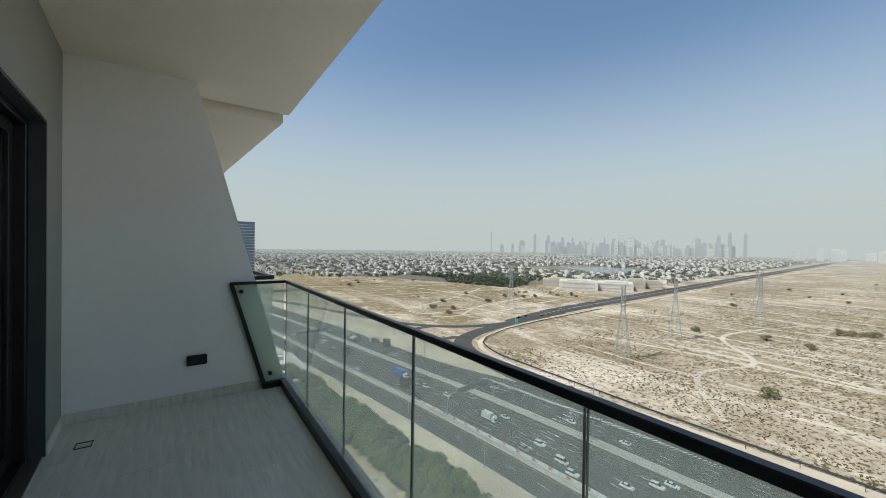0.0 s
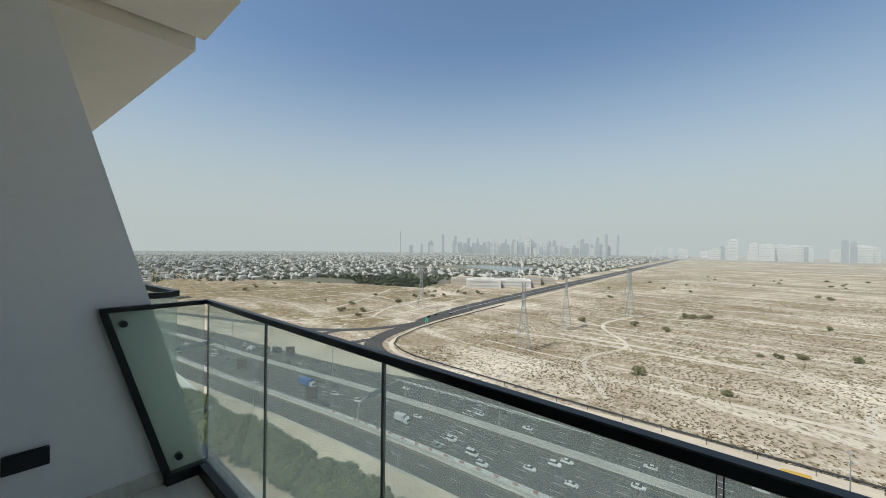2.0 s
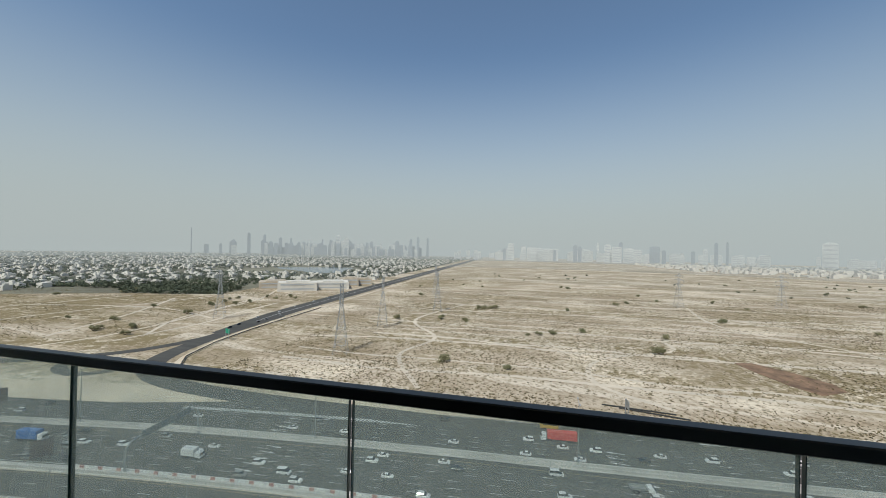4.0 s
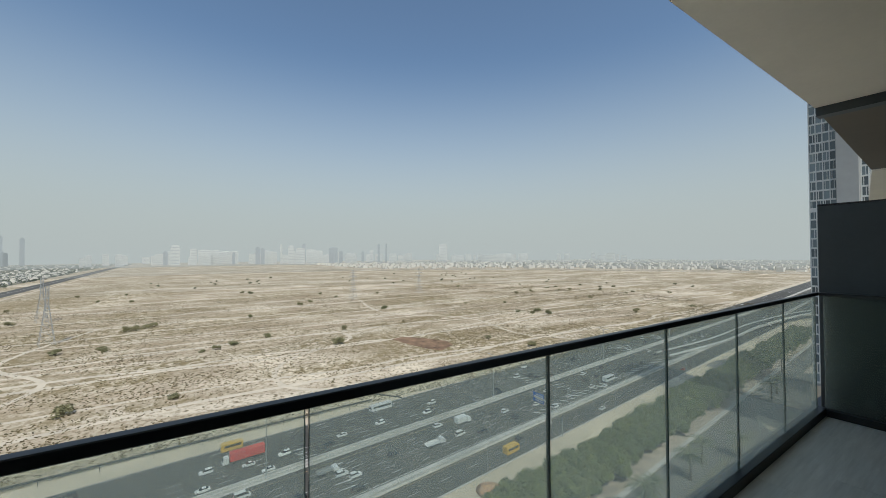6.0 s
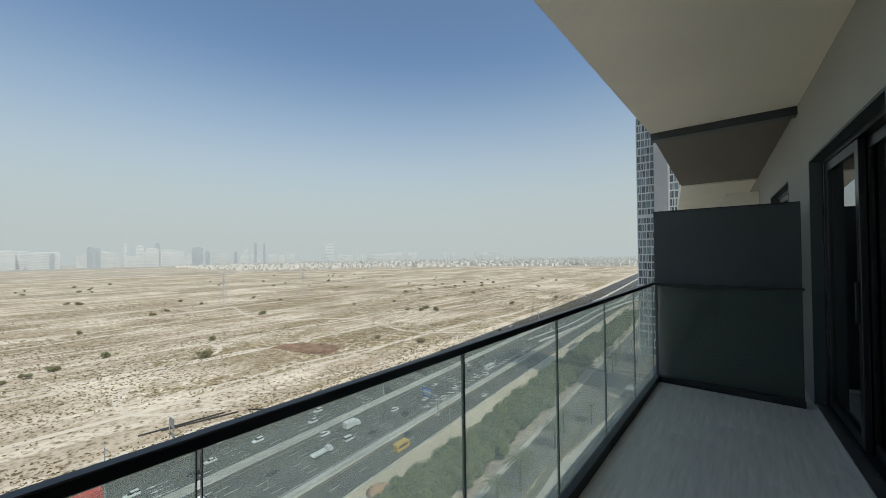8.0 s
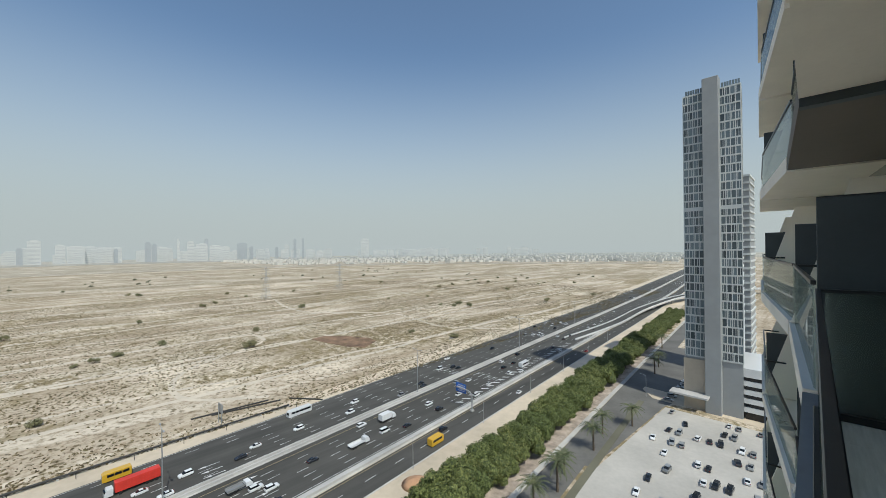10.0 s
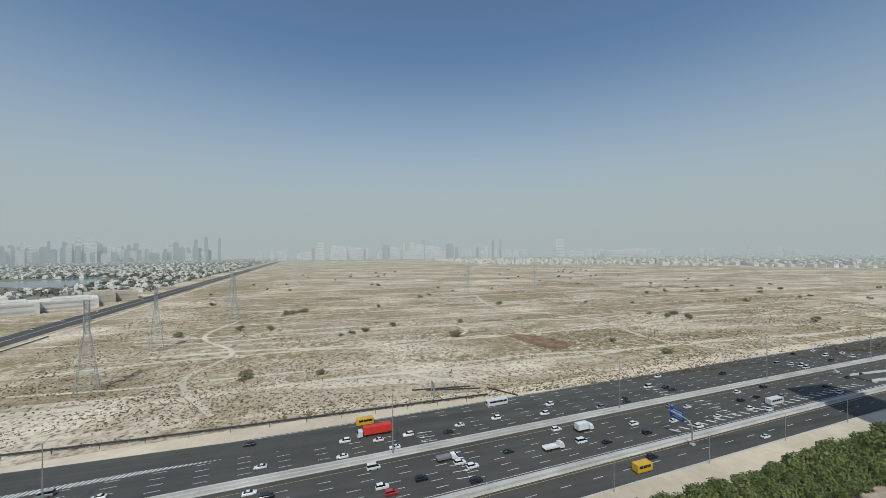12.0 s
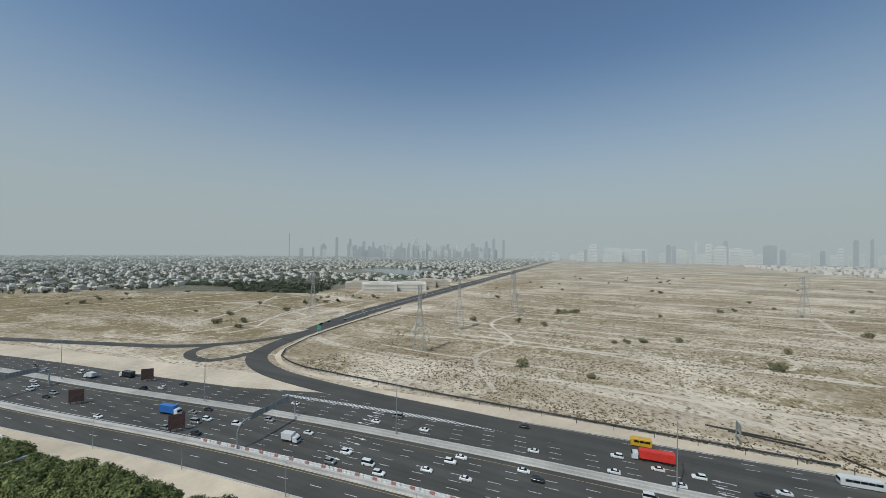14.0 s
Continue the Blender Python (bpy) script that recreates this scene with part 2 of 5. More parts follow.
BOARD = surface("rusty_red_board", (0.075, 0.04, 0.036), 0.75, big=0.4, fine=2, var=0.35, bump=0)
TOWER_GLASS = random_tint("tower_glass", (0.15, 0.185, 0.20), 0.12, 0.5)
TOWER_FRAME = surface("tower_frame_paint", (0.56, 0.58, 0.57), 0.6, big=0.05, fine=0.5, var=0.1, bump=0)
TOWER_FIN = surface("grey_cladding", (0.30, 0.31, 0.31), 0.55, big=0.06, fine=0.4, var=0.1, bump=0)
BLUE_FACADE = surface("blue_grey_facade", (0.16, 0.22, 0.30), 0.4, big=0.05, fine=0.4, var=0.15, bump=0)
BEIGE = surface("beige_render", (0.48, 0.41, 0.32), 0.85, big=0.05, fine=0.6, var=0.12, bump=0)
VILLA_WALL = surface("villa_render", (0.66, 0.62, 0.55), 0.9, big=0.02, fine=0.1, var=0.18, bump=0)
# far city: the haze of distance is mixed into these three colours
CITY_BAND = surface("haze_tinted_window_bands", (0.47, 0.48, 0.48), 0.7, big=0.004, fine=0.03, var=0.2, bump=0)
CITY = surface("haze_tinted_towers", (0.33, 0.36, 0.395), 0.8, big=0.004, fine=0.03, var=0.3, bump=0)
CITY_PALE = surface("haze_tinted_pale_towers", (0.72, 0.71, 0.68), 0.8, big=0.004, fine=0.03, var=0.2, bump=0)
FAR_GREEN = surface("far_tree_canopy", (0.085, 0.10, 0.06), 0.95, big=0.01, fine=0.15, var=0.3, bump=0)
GARDEN = surface("garden_ground", (0.19, 0.18, 0.125), 0.95, big=0.006, fine=0.05, var=0.4, bump=0)
TRACK = surface("bare_pale_sand", (0.60, 0.52, 0.41), 0.95, big=0.05, fine=0.5, var=0.16, bump=0)
WATER = surface("canal_water", (0.06, 0.10, 0.13), 0.12, bump=0)
PIT = surface("red_earth", (0.25, 0.155, 0.095), 0.95, big=0.12, fine=0.7, var=0.5, bump=0.3, dist=0.2)
DUSTY = surface("dusty_asphalt", (0.155, 0.148, 0.134), 0.9, big=0.06, fine=0.7, var=0.22, bump=0.2, dist=0.03)
RUBBLE = surface("pale_rubble", (0.46, 0.38, 0.31), 0.95, big=0.25, fine=0.9, var=0.4, bump=0.5, dist=0.3)
HEAP = surface("orange_sand", (0.52, 0.30, 0.17), 0.95, big=0.3, fine=1.5, var=0.15, bump=0.3, dist=0.1)
PIPE = surface("black_pipe", (0.03, 0.03, 0.028), 0.6, fine=2, bump=0)

GZ = -68.6                      # street level below the balcony floor
Y_N, Y_S = 7.423, 0.983         # ends of the balcony
RAIL = 1.131
PANEL = 0.92
CEIL = 3.058


# ---- mesh helpers ----
def mesh_object(name, bm, material, smooth=False):
    me = bpy.data.meshes.new(name)
    bm.normal_update()
    bm.to_mesh(me)
    bm.free()
    me.materials.append(material)
    if smooth:
        for p in me.polygons:
            p.use_smooth = True
    return new(name, me)


def part(name, bm, material, parent=None, label="", smooth=False):
    ob = mesh_object(name, bm, material, smooth)
    if parent is not None:
        ob.parent = parent
    if label:
        tagged(ob, label)
    return ob


def thing(name, m, label, category, group=""):
    ob = new(name)
    ob.empty_display_size = 0.2
    ob.matrix_world = m
    return tagged(ob, label, category, group)


def solid(name, bm, material, label, category="", kind="structure"):
    return tagged(mesh_object(name, bm, material), label, category or name.split("_")[0], kind=kind)


def add_box(bm, x0, y0, z0, x1, y1, z1, bevel=0.0):
    vs = [bm.verts.new((x, y, z)) for x in (x0, x1) for y in (y0, y1) for z in (z0, z1)]
    fs = [bm.faces.new([vs[i] for i in q]) for q in
          ((0, 1, 3, 2), (4, 6, 7, 5), (0, 4, 5, 1), (2, 3, 7, 6), (0, 2, 6, 4), (1, 5, 7, 3))]
    if bevel:
        es = list({e for f in fs for e in f.edges})
        bmesh.ops.bevel(bm, geom=es, offset=bevel, segments=2, affect="EDGES", profile=0.5)
    return bm


def box(x0, y0, z0, x1, y1, z1, bevel=0.0):
    return add_box(bmesh.new(), x0, y0, z0, x1, y1, z1, bevel)


def boxes(rows, bevel=0.0):
    bm = bmesh.new()
    for r in rows:
        add_box(bm, *r, bevel=0)
    if bevel:
        bmesh.ops.bevel(bm, geom=list(bm.edges), offset=bevel, segments=1, affect="EDGES")
    return bm


def add_prism(bm, outline, z0, z1):
    """A flat outline of (x, y) pairs, raised from z0 to z1."""
    lo = [bm.verts.new((x, y, z0)) for x, y in outline]
    hi = [bm.verts.new((x, y, z1)) for x, y in outline]
    n = len(outline)
    bm.faces.new(lo[::-1])
    bm.faces.new(hi)
    for i in range(n):
        bm.faces.new((lo[i], lo[(i + 1) % n], hi[(i + 1) % n], hi[i]))
    bmesh.ops.recalc_face_normals(bm, faces=list(bm.faces))
    return bm


def add_prism_y(bm, outline, y0, y1):
    """An outline of (x, z) pairs, drawn out from y0 to y1."""
    a = [bm.verts.new((x, y0, z)) for x, z in outline]
    b = [bm.verts.new((x, y1, z)) for x, z in outline]
    n = len(outline)
    bm.faces.new(a)
    bm.faces.new(b[::-1])
    for i in range(n):
        bm.faces.new((a[i], b[i], b[(i + 1) % n], a[(i + 1) % n]))
    bmesh.ops.recalc_face_normals(bm, faces=list(bm.faces))
    return bm


def add_bar(bm, a, b, r, sides=6, r2=None):
    """A round bar from a to b."""
    a, b = Vector(a), Vector(b)
    q = (b - a).to_track_quat("Z", "Y")
    r2 = r if r2 is None else r2
    lo, hi = [], []
    for i in range(sides):
        w = 2 * math.pi * i / sides
        d = Vector((math.cos(w), math.sin(w), 0))
        lo.append(bm.verts.new(a + q @ (d * r)))
        hi.append(bm.verts.new(b + q @ (d * r2)))
    for i in range(sides):
        j = (i + 1) % sides
        bm.faces.new((lo[i], lo[j], hi[j], hi[i]))
    bm.faces.new(lo[::-1])
    bm.faces.new(hi)
    return bm


def bar(a, b, r, sides=8, r2=None):
    return add_bar(bmesh.new(), a, b, r, sides, r2)


def quad_mesh(name, quads, material):
    """Many loose quads as one mesh."""
    me = bpy.data.meshes.new(name)
    vs = [v for q in quads for v in q]
    me.from_pydata(vs, [], [tuple(range(4 * i, 4 * i + 4)) for i in range(len(quads))])
    me.materials.append(material)
    return new(name, me)


rnd = random.Random(7)

# ======== the balcony ========
# back wall frame: y runs along the facade, x points out of it
FACADE = pose(-1.33, 0.8, 0, 0, 0, 3.456)


def facade_x(y):
    return -1.33 - 0.0604 * (y - 0.8)


# floor slab with plank tiles laid on it
bm = add_prism(bmesh.new(), ((facade_x(0.3) - 0.1, 0.3), (0.115, 0.3), (0.105, 7.8), (facade_x(7.8) - 0.1, 7.8)), -0.3, -0.012)
floor = solid("floor", bm, GROUT, "balcony floor slab under plank tiles", "floor")

# ceiling: the soffit of the slab above
bm = add_prism(bmesh.new(), ((facade_x(0.26) - 0.12, 0.30), (0.118, 0.30), (0.104, 7.86), (facade_x(7.86) - 0.12, 7.86)), CEIL, CEIL + 0.3)
solid("ceiling", bm, SOFFIT, "painted concrete balcony ceiling, its cream tint put in for light bounced off the sand", "ceiling")

# white end wall, its free edge leaning inwards as it rises
bm = add_prism_y(bmesh.new(), ((-1.95, -0.3), (0.09, -0.3), (0.012, 0.0), (-0.823, CEIL), (-1.95, CEIL)), Y_N, Y_N + 0.2)
solid("wall_north", bm, WALL_WHITE, "white painted end wall with a slanting free edge", "wall")

# facade wall with two door openings and the neighbour's window opening
DOOR_H = 2.36
OPENINGS = ((-3.15, -1.25), (0.0, 2.05), (3.95, 6.09))
rows_ = []
u = -17.5
for a, b in OPENINGS:
    rows_.append((-0.25, u, -0.3, 0, a, CEIL))
    rows_.append((-0.25, a, DOOR_H, 0, b, CEIL))
    rows_.append((-0.25, a, -0.3, 0, b, -0.012))
    u = b
rows_.append((-0.25, u, -0.3, 0, 11.5, CEIL))
w = solid("wall_facade", boxes(rows_), WALL_GREY, "grey rendered facade wall behind the balcony", "wall")
w.matrix_world = FACADE


def sliding_door(name, u0, u1, label):
    """A black aluminium sliding door of two leaves, set back in its opening."""
    d = thing(name, FACADE @ pose(-0.16, u0, 0), label, "door")
    d["kind"] = "structure"
    wd = u1 - u0
    t = 0.06
    part("door_frame", boxes(((-0.05, 0, 0.002, 0.07, t, DOOR_H), (-0.05, wd - t, 0.002, 0.07, wd, DOOR_H),
                              (-0.05, t, DOOR_H - t, 0.07, wd - t, DOOR_H), (-0.05, t, 0.002, 0.07, wd - t, 0.03)), 0.004), BLACK, d)
    # dark reveal that lines the opening
    part("reveal", boxes(((0.072, 0.001, 0.0, 0.158, 0.016, DOOR_H - 0.002), (0.072, wd - 0.016, 0.0, 0.158, wd - 0.001, DOOR_H - 0.002),
                          (0.072, 0.017, DOOR_H - 0.018, 0.158, wd - 0.017, DOOR_H - 0.002))), DARK_SCREEN, d)
    part("threshold", box(0.072, 0.018, -0.008, 0.15, wd - 0.018, 0.012, 0.003), STEEL, d)
    mid = wd / 2
    for i, (a, b, x) in enumerate(((t, mid + 0.05, 0.02), (mid - 0.05, wd - t, -0.03))):
        s = 0.085
        leaf = part("leaf", boxes(((x, a, 0.032, x + 0.04, a + s, DOOR_H - t - 0.002), (x, b - s, 0.032, x + 0.04, b, DOOR_H - t - 0.002),
                                   (x, a + s, 0.032, x + 0.04, b - s, 0.032 + s), (x, a + s, DOOR_H - t - s, x + 0.04, b - s, DOOR_H - t - 0.002)), 0.003), BLACK, d)
        g = part("pane", box(x + 0.015, a + s, 0.032 + s, x + 0.023, b - s, DOOR_H - t - s), DOOR_GLASS, leaf, "dark reflecting door glass")
        g.visible_shadow = False
        part("handle", box(x + 0.042, (b - 0.055 if i == 0 else a + 0.03), 0.95, x + 0.062, (b - 0.03 if i == 0 else a + 0.055), 1.25, 0.004), BLACK, leaf)
    return d


sliding_door("door_1", 3.95, 6.09, "black framed sliding glass balcony door, closed")
sliding_door("door_2", 0.0, 2.05, "black framed sliding glass door beside the dark screen")
sliding_door("door_3", -3.15, -1.25, "black framed glass door of the neighbouring balcony")

# closed room behind the doors
r = solid("wall_room", boxes(((-4.4, -5, -0.3, -4.2, 11.5, CEIL), (-4.2, -5, -0.3, -0.252, -4.8, CEIL), (-4.2, 11.3, -0.3, -0.252, 11.5, CEIL),
                              (-4.2, 3.0, -0.02, -0.252, 3.1, CEIL), (-4.2, -0.75, -0.02, -0.252, -0.65, CEIL))), ROOM, "plain walls of the rooms behind the doors", "wall")
r.matrix_world = FACADE
r = solid("floor_room", box(-4.4, -5, -0.3, -0.252, 11.5, -0.021), ROOM, "plain floor of the rooms behind the doors", "floor")
r.matrix_world = FACADE
r = solid("ceiling_room", box(-4.4, -5, CEIL + 0.002, -0.14, 11.5, CEIL + 0.3), ROOM, "plain ceiling of the rooms behind the doors", "ceiling")
r.matrix_world = FACADE


# glass balustrade along the open side, returning to the end wall and to the screen
def balustrade():
    b = thing("balustrade", pose(0, 0, 0), "frameless glass balcony balustrade with a black handrail", "balustrade")
    rl = boxes(((-0.019, Y_S - 0.03, RAIL - 0.030, 0.013, Y_N + 0.0, RAIL),), 0.003)
    part("handrail", rl, BLACK, b, "long black flat-topped handrail")
    part("handrail", boxes(((-0.53, Y_N - 0.045, RAIL - 0.030, -0.022, Y_N - 0.003, RAIL - 0.002),), 0.004), BLACK, b)
    part("handrail", boxes(((-1.27, Y_S - 0.028, RAIL - 0.030, -0.022, Y_S + 0.012, RAIL - 0.002),), 0.004), BLACK, b)
    part("base_channel", boxes(((-0.055, Y_S - 0.03, -0.01, 0.035, Y_N - 0.062, 0.066),), 0.004), BLACK, b, "black base channel that grips the glass")
    part("base_channel", boxes(((-1.262, Y_S - 0.04, -0.01, -0.057, Y_S + 0.03, 0.062),), 0.004), BLACK, b)
    part("base_channel", boxes(((-0.225, Y_N - 0.06, -0.01, 0.035, Y_N - 0.003, 0.066),), 0.004), BLACK, b)
    for k in range(7):
        y1 = Y_N - k * PANEL - (0.05 if k == 0 else 0.006)
        y0 = Y_N - (k + 1) * PANEL + (0.045 if k == 6 else 0.006)
        g = part("glass_panel", box(-0.008, y0, 0.05, 0.002, y1, RAIL - 0.027), GLASS, b, "clear greenish glass panel")
        g.visible_shadow = False
        part("polished_edge", box(-0.0082, y0 - 0.0018, 0.067, 0.0022, y0, RAIL - 0.031), GLASS_EDGE, g)
        part("polished_edge", box(-0.0082, y1, 0.067, 0.0022, y1 + 0.0018, RAIL - 0.031), GLASS_EDGE, g)
    # slanting return panel bolted over the end wall
    o = ((-0.50, RAIL - 0.027), (-0.02, RAIL - 0.027), (-0.02, 0.05), (-0.2, 0.05))
    g = part("glass_panel", add_prism_y(bmesh.new(), o, Y_N - 0.032, Y_N - 0.018), GLASS, b, "slanting side panel of greenish glass")
    g.visible_shadow = False
    o = ((-0.532, RAIL - 0.03), (-0.497, RAIL - 0.03), (-0.185, 0.02), (-0.222, 0.0))
    part("edge_trim", add_prism_y(bmesh.new(), o, Y_N - 0.044, Y_N - 0.006), BLACK, b, "black slanting edge trim")
    for x, z in ((-0.43, 1.03), (-0.155, 0.15)):
        part("bolt", bar((x, Y_N - 0.047, z), (x, Y_N - 0.002, z), 0.019, 20), BLACK, b, "round black standoff bolt")
    # panel in front of the screen
    g = part("glass_panel", box(-1.255, Y_S - 0.016, 0.05, -0.05, Y_S - 0.002, RAIL - 0.027), GLASS, b)
    g.visible_shadow = False
    return b


balustrade()

# dark privacy screen between this balcony and the neighbour's
scr = thing("privacy_screen", pose(0, 0, 0), "tall charcoal privacy screen behind the end glass", "screen")
part("panel", boxes(((-1.262, 0.84, 0.0, -0.002, 0.88, 1.952),), 0.004), DARK_SCREEN, scr)
part("top_trim", boxes(((-1.262, 0.835, 1.953, -0.002, 0.885, 1.963),), 0.002), BLACK, scr)

# socket with its black cover on the end wall
so = thing("wall_socket", pose(-0.80, Y_N, 0.393), "black weatherproof socket cover on the white wall", "socket")
part("cover", box(-0.083, -0.035, -0.046, 0.083, -0.002, 0.046, 0.006), BLACK, so)
part("hinge", bar((-0.07, -0.030, 0.049), (0.07, -0.030, 0.049), 0.004), BLACK, so)
# flush drain cover
dr = thing("floor_drain", pose(-1.51, 6.92, 0), "small square tile-filled floor drain cover", "drain")
part("frame", boxes(((-0.05, -0.05, 0, 0.05, -0.043, 0.005), (-0.05, 0.043, 0, 0.05, 0.05, 0.005), (-0.05, -0.043, 0, -0.043, 0.043, 0.005), (0.043, -0.043, 0, 0.05, 0.043, 0.005))), BLACK, dr)

# tile skirting along the foot of the walls
solid("baseboard", box(-1.73, Y_N - 0.011, 0.001, -0.228, Y_N - 0.001, 0.088, 0.002), TILE, "tile skirting along the white end wall", "skirting")
sk = solid("baseboard_facade", boxes(((0.001, 2.055, 0.001, 0.011, 3.945, 0.088), (0.001, 6.095, 0.001, 0.011, 6.60, 0.088))), TILE, "tile skirting along the grey facade wall", "skirting")
sk.matrix_world = FACADE

# dark beam under the end of the ceiling
solid("trim_beam", box(-1.40, 0.16, 2.965, 0.112, 0.297, CEIL + 0.298), DARK_SCREEN, "dark painted beam at the end of the ceiling", "beam")


# neighbouring balconies of the same building, storey by storey
def neighbour_bay(y0, y1, x0, x1, z, soffit, rail_on, group, screened=True):
    """A projecting balcony: slab, glass, rail and a slanting fin at its far end."""
    b = thing("neighbour_balcony", pose(0, 0, z), "balcony of the same tower with glass front and slanting fin", "balcony", group)
    part("slab", add_prism(bmesh.new(), ((facade_x(y0) - 0.3, y0), (x0, y0), (x1, y1), (facade_x(y1) - 0.3, y1)), -0.33, -0.02), soffit, b)
    yn = y1 + (0.2 if y1 < y0 else -0.2)
    fin = ((facade_x(y1) - 0.2, 0), (x1 - 0.03, 0), (x1 - 0.85, 2.72), (facade_x(y1) - 0.2, 2.72))
    part("fin", add_prism_y(bmesh.new(), fin, min(y1, yn), max(y1, yn)), SOFFIT, b)
    if rail_on:
        g = part("glass_panel", add_prism(bmesh.new(), ((x0 - 0.10, y0), (x0 - 0.085, y0), (x1 - 0.085, yn), (x1 - 0.10, yn)), 0.0, 1.10), GLASS, b)
        g.visible_shadow = False
        part("handrail", add_prism(bmesh.new(), ((x0 - 0.115, y0), (x0 - 0.07, y0), (x1 - 0.07, yn), (x1 - 0.115, yn)), 1.102, 1.147), BLACK, b)
        part("handrail", box(x1 - 0.6, yn + 0.004, 1.10, x1 - 0.118, yn + 0.04, 1.145), BLACK, b)
        if not screened:
            part("handrail", box(x0 - 0.6, y0 - 0.045, 1.102, x0 - 0.117, y0 - 0.005, 1.145), BLACK, b)
            return b
        part("screen", box(facade_x(y0) + 0.05, y0 - 0.1, 0.0, x0 - 0.12, y0 - 0.06, 1.95), DARK_SCREEN, b)
    return b


STOREY = 3.36
for k in range(-4, 4):
    z = k * STOREY
    # the slab just overhead takes the soffit colour darkened for shade
    neighbour_bay(0.14, -4.5, 0.115, 0.375, z, SOFFIT_SHADED if k == 1 else SOFFIT, True, "balconies of the tower")
    neighbour_bay(-4.72, -10.5, 0.40, 1.25, z, SOFFIT, True, "balconies of the tower")
    neighbour_bay(-10.75, -16.2, 1.28, 1.70, z, SOFFIT, True, "balconies of the tower")
    if k in (0, 1, 2):
        neighbour_bay(8.02 if k == 0 else 7.9, 12.2, 0.06 if k == 0 else 0.05, -0.27, z - (0.01 if k == 0 else 0.06), SOFFIT, True, "balconies of the tower", k != 0)
# rest of the tower: storeys below and the core behind
solid("wall_tower", boxes(((-22, -17, GZ, -2.4, 12, -0.32), (-22, -17, 3.4, -2.0, 12, 10.5), (-22, -10, -0.32, -6.3, 12, 3.4))), WALL_GREY, "grey body of the tower that carries the balconies", "wall")

w = solid("wall_storeys", boxes(((-0.25, -17.5, 3.37, 0, 11.5, 10.5), (-0.25, -17.5, -14, 0, 11.5, -0.31))), WALL_GREY, "grey rendered facade of the other storeys", "wall")
w.matrix_world = FACADE

# ======== the ground and roads ========
g = bmesh.new()
bmesh.ops.create_grid(g, x_segments=60, y_segments=60, size=4900)
ground = solid("ground", g, SAND, "pale desert sand with scrub and wheel tracks", "ground")
ground.location = (0, 0, GZ)


def spline(pts):
    """A smooth curve through (y, x) knots."""
    ys = np.array([p[0] for p in pts], float)
    xs = np.array([p[1] for p in pts], float)
    m = np.gradient(xs, ys)

    def at(y):
        i = int(np.clip(np.searchsorted(ys, y) - 1, 0, len(ys) - 2))
        h_ = ys[i + 1] - ys[i]
        q = (y - ys[i]) / h_
        if q < 0:
            return float(xs[0] + m[0] * (y - ys[0]))
        if q > 1:
            return float(xs[-1] + m[-1] * (y - ys[-1]))
        return float((2 * q**3 - 3 * q**2 + 1) * xs[i] + (q**3 - 2 * q**2 + q) * h_ * m[i] + (3 * q**2 - 2 * q**3) * xs[i + 1] + (q**3 - q**2) * h_ * m[i + 1])
    return at


XM = spline(((-2400, 362), (-929, 211), (-570, 173), (-202, 144), (-112, 136.6), (-6, 127.6), (46, 123.5), (128, 114.5), (230, 97.5), (322, 83.5), (430, 62), (900, -45)))


def steps(y0, y1, d):
    n = max(1, round((y1 - y0) / d))
    return [y0 + (y1 - y0) * i / n for i in range(n + 1)]


def ribbon(bm, y0, y1, off0, off1, z0, z1=None, d=12):
    """A strip along the highway between two offsets; with z1, a solid one."""
    f0 = off0 if callable(off0) else (lambda y: off0)
    f1 = off1 if callable(off1) else (lambda y: off1)
    rows = []
    for y in steps(y0, y1, d):
        a, b = XM(y) + f0(y), XM(y) + f1(y)
        if z1 is None:
            rows.append([bm.verts.new((a, y, z0)), bm.verts.new((b, y, z0))])
        else:
            rows.append([bm.verts.new(p) for p in ((a, y, z0), (a, y, z1), (b, y, z1), (b, y, z0))])
    for p, q in zip(rows, rows[1:]):
        for i in range(len(p) - 1):
            bm.faces.new((p[i], p[i + 1], q[i + 1], q[i]))
    return bm


def path_ribbon(bm, pts, w0, w1, z, n=10):
    """A strip of changing width along a winding centre line."""
    v = [Vector((x, y, 0)) for x, y in pts]
    line = []
    for i in range(len(v) - 1):
        p0, p1, p2, p3 = v[max(i - 1, 0)], v[i], v[i + 1], v[min(i + 2, len(v) - 1)]
        for j in range(n):
            q = j / n
            line.append(0.5 * ((2 * p1) + (p2 - p0) * q + (2 * p0 - 5 * p1 + 4 * p2 - p3) * q * q + (3 * p1 - p0 - 3 * p2 + p3) * q**3))
    line.append(v[-1])
    prev = None
    for i, p in enumerate(line):
        dd = (line[min(i + 1, len(line) - 1)] - line[max(i - 1, 0)]).normalized()
        side = Vector((dd.y, -dd.x, 0))
        h_ = (w0 + (w1 - w0) * i / (len(line) - 1)) / 2
        cur = [bm.verts.new((*(p + side * h_).xy, z)), bm.verts.new((*(p - side * h_).xy, z))]
        if prev:
            bm.faces.new((prev[0], prev[1], cur[1], cur[0]))
        prev = cur
    return line


Z1, Z2, Z3 = GZ + 0.05, GZ + 0.10, GZ + 0.14
YA, YB = -2300, 700
solid("pavement_verge", ribbon(bmesh.new(), YA, YB, -58, 40, GZ + 0.02, d=25), VERGE, "bare compacted sand beside the highway", "verge")
solid("road_far", ribbon(bmesh.new(), YA, YB, 1.9, lambda y: 29.5 if y < 120 else max(20, 29.5 - (y - 120) * 0.16), Z1), ASPHALT, "dark asphalt carriageway of the highway", "road")
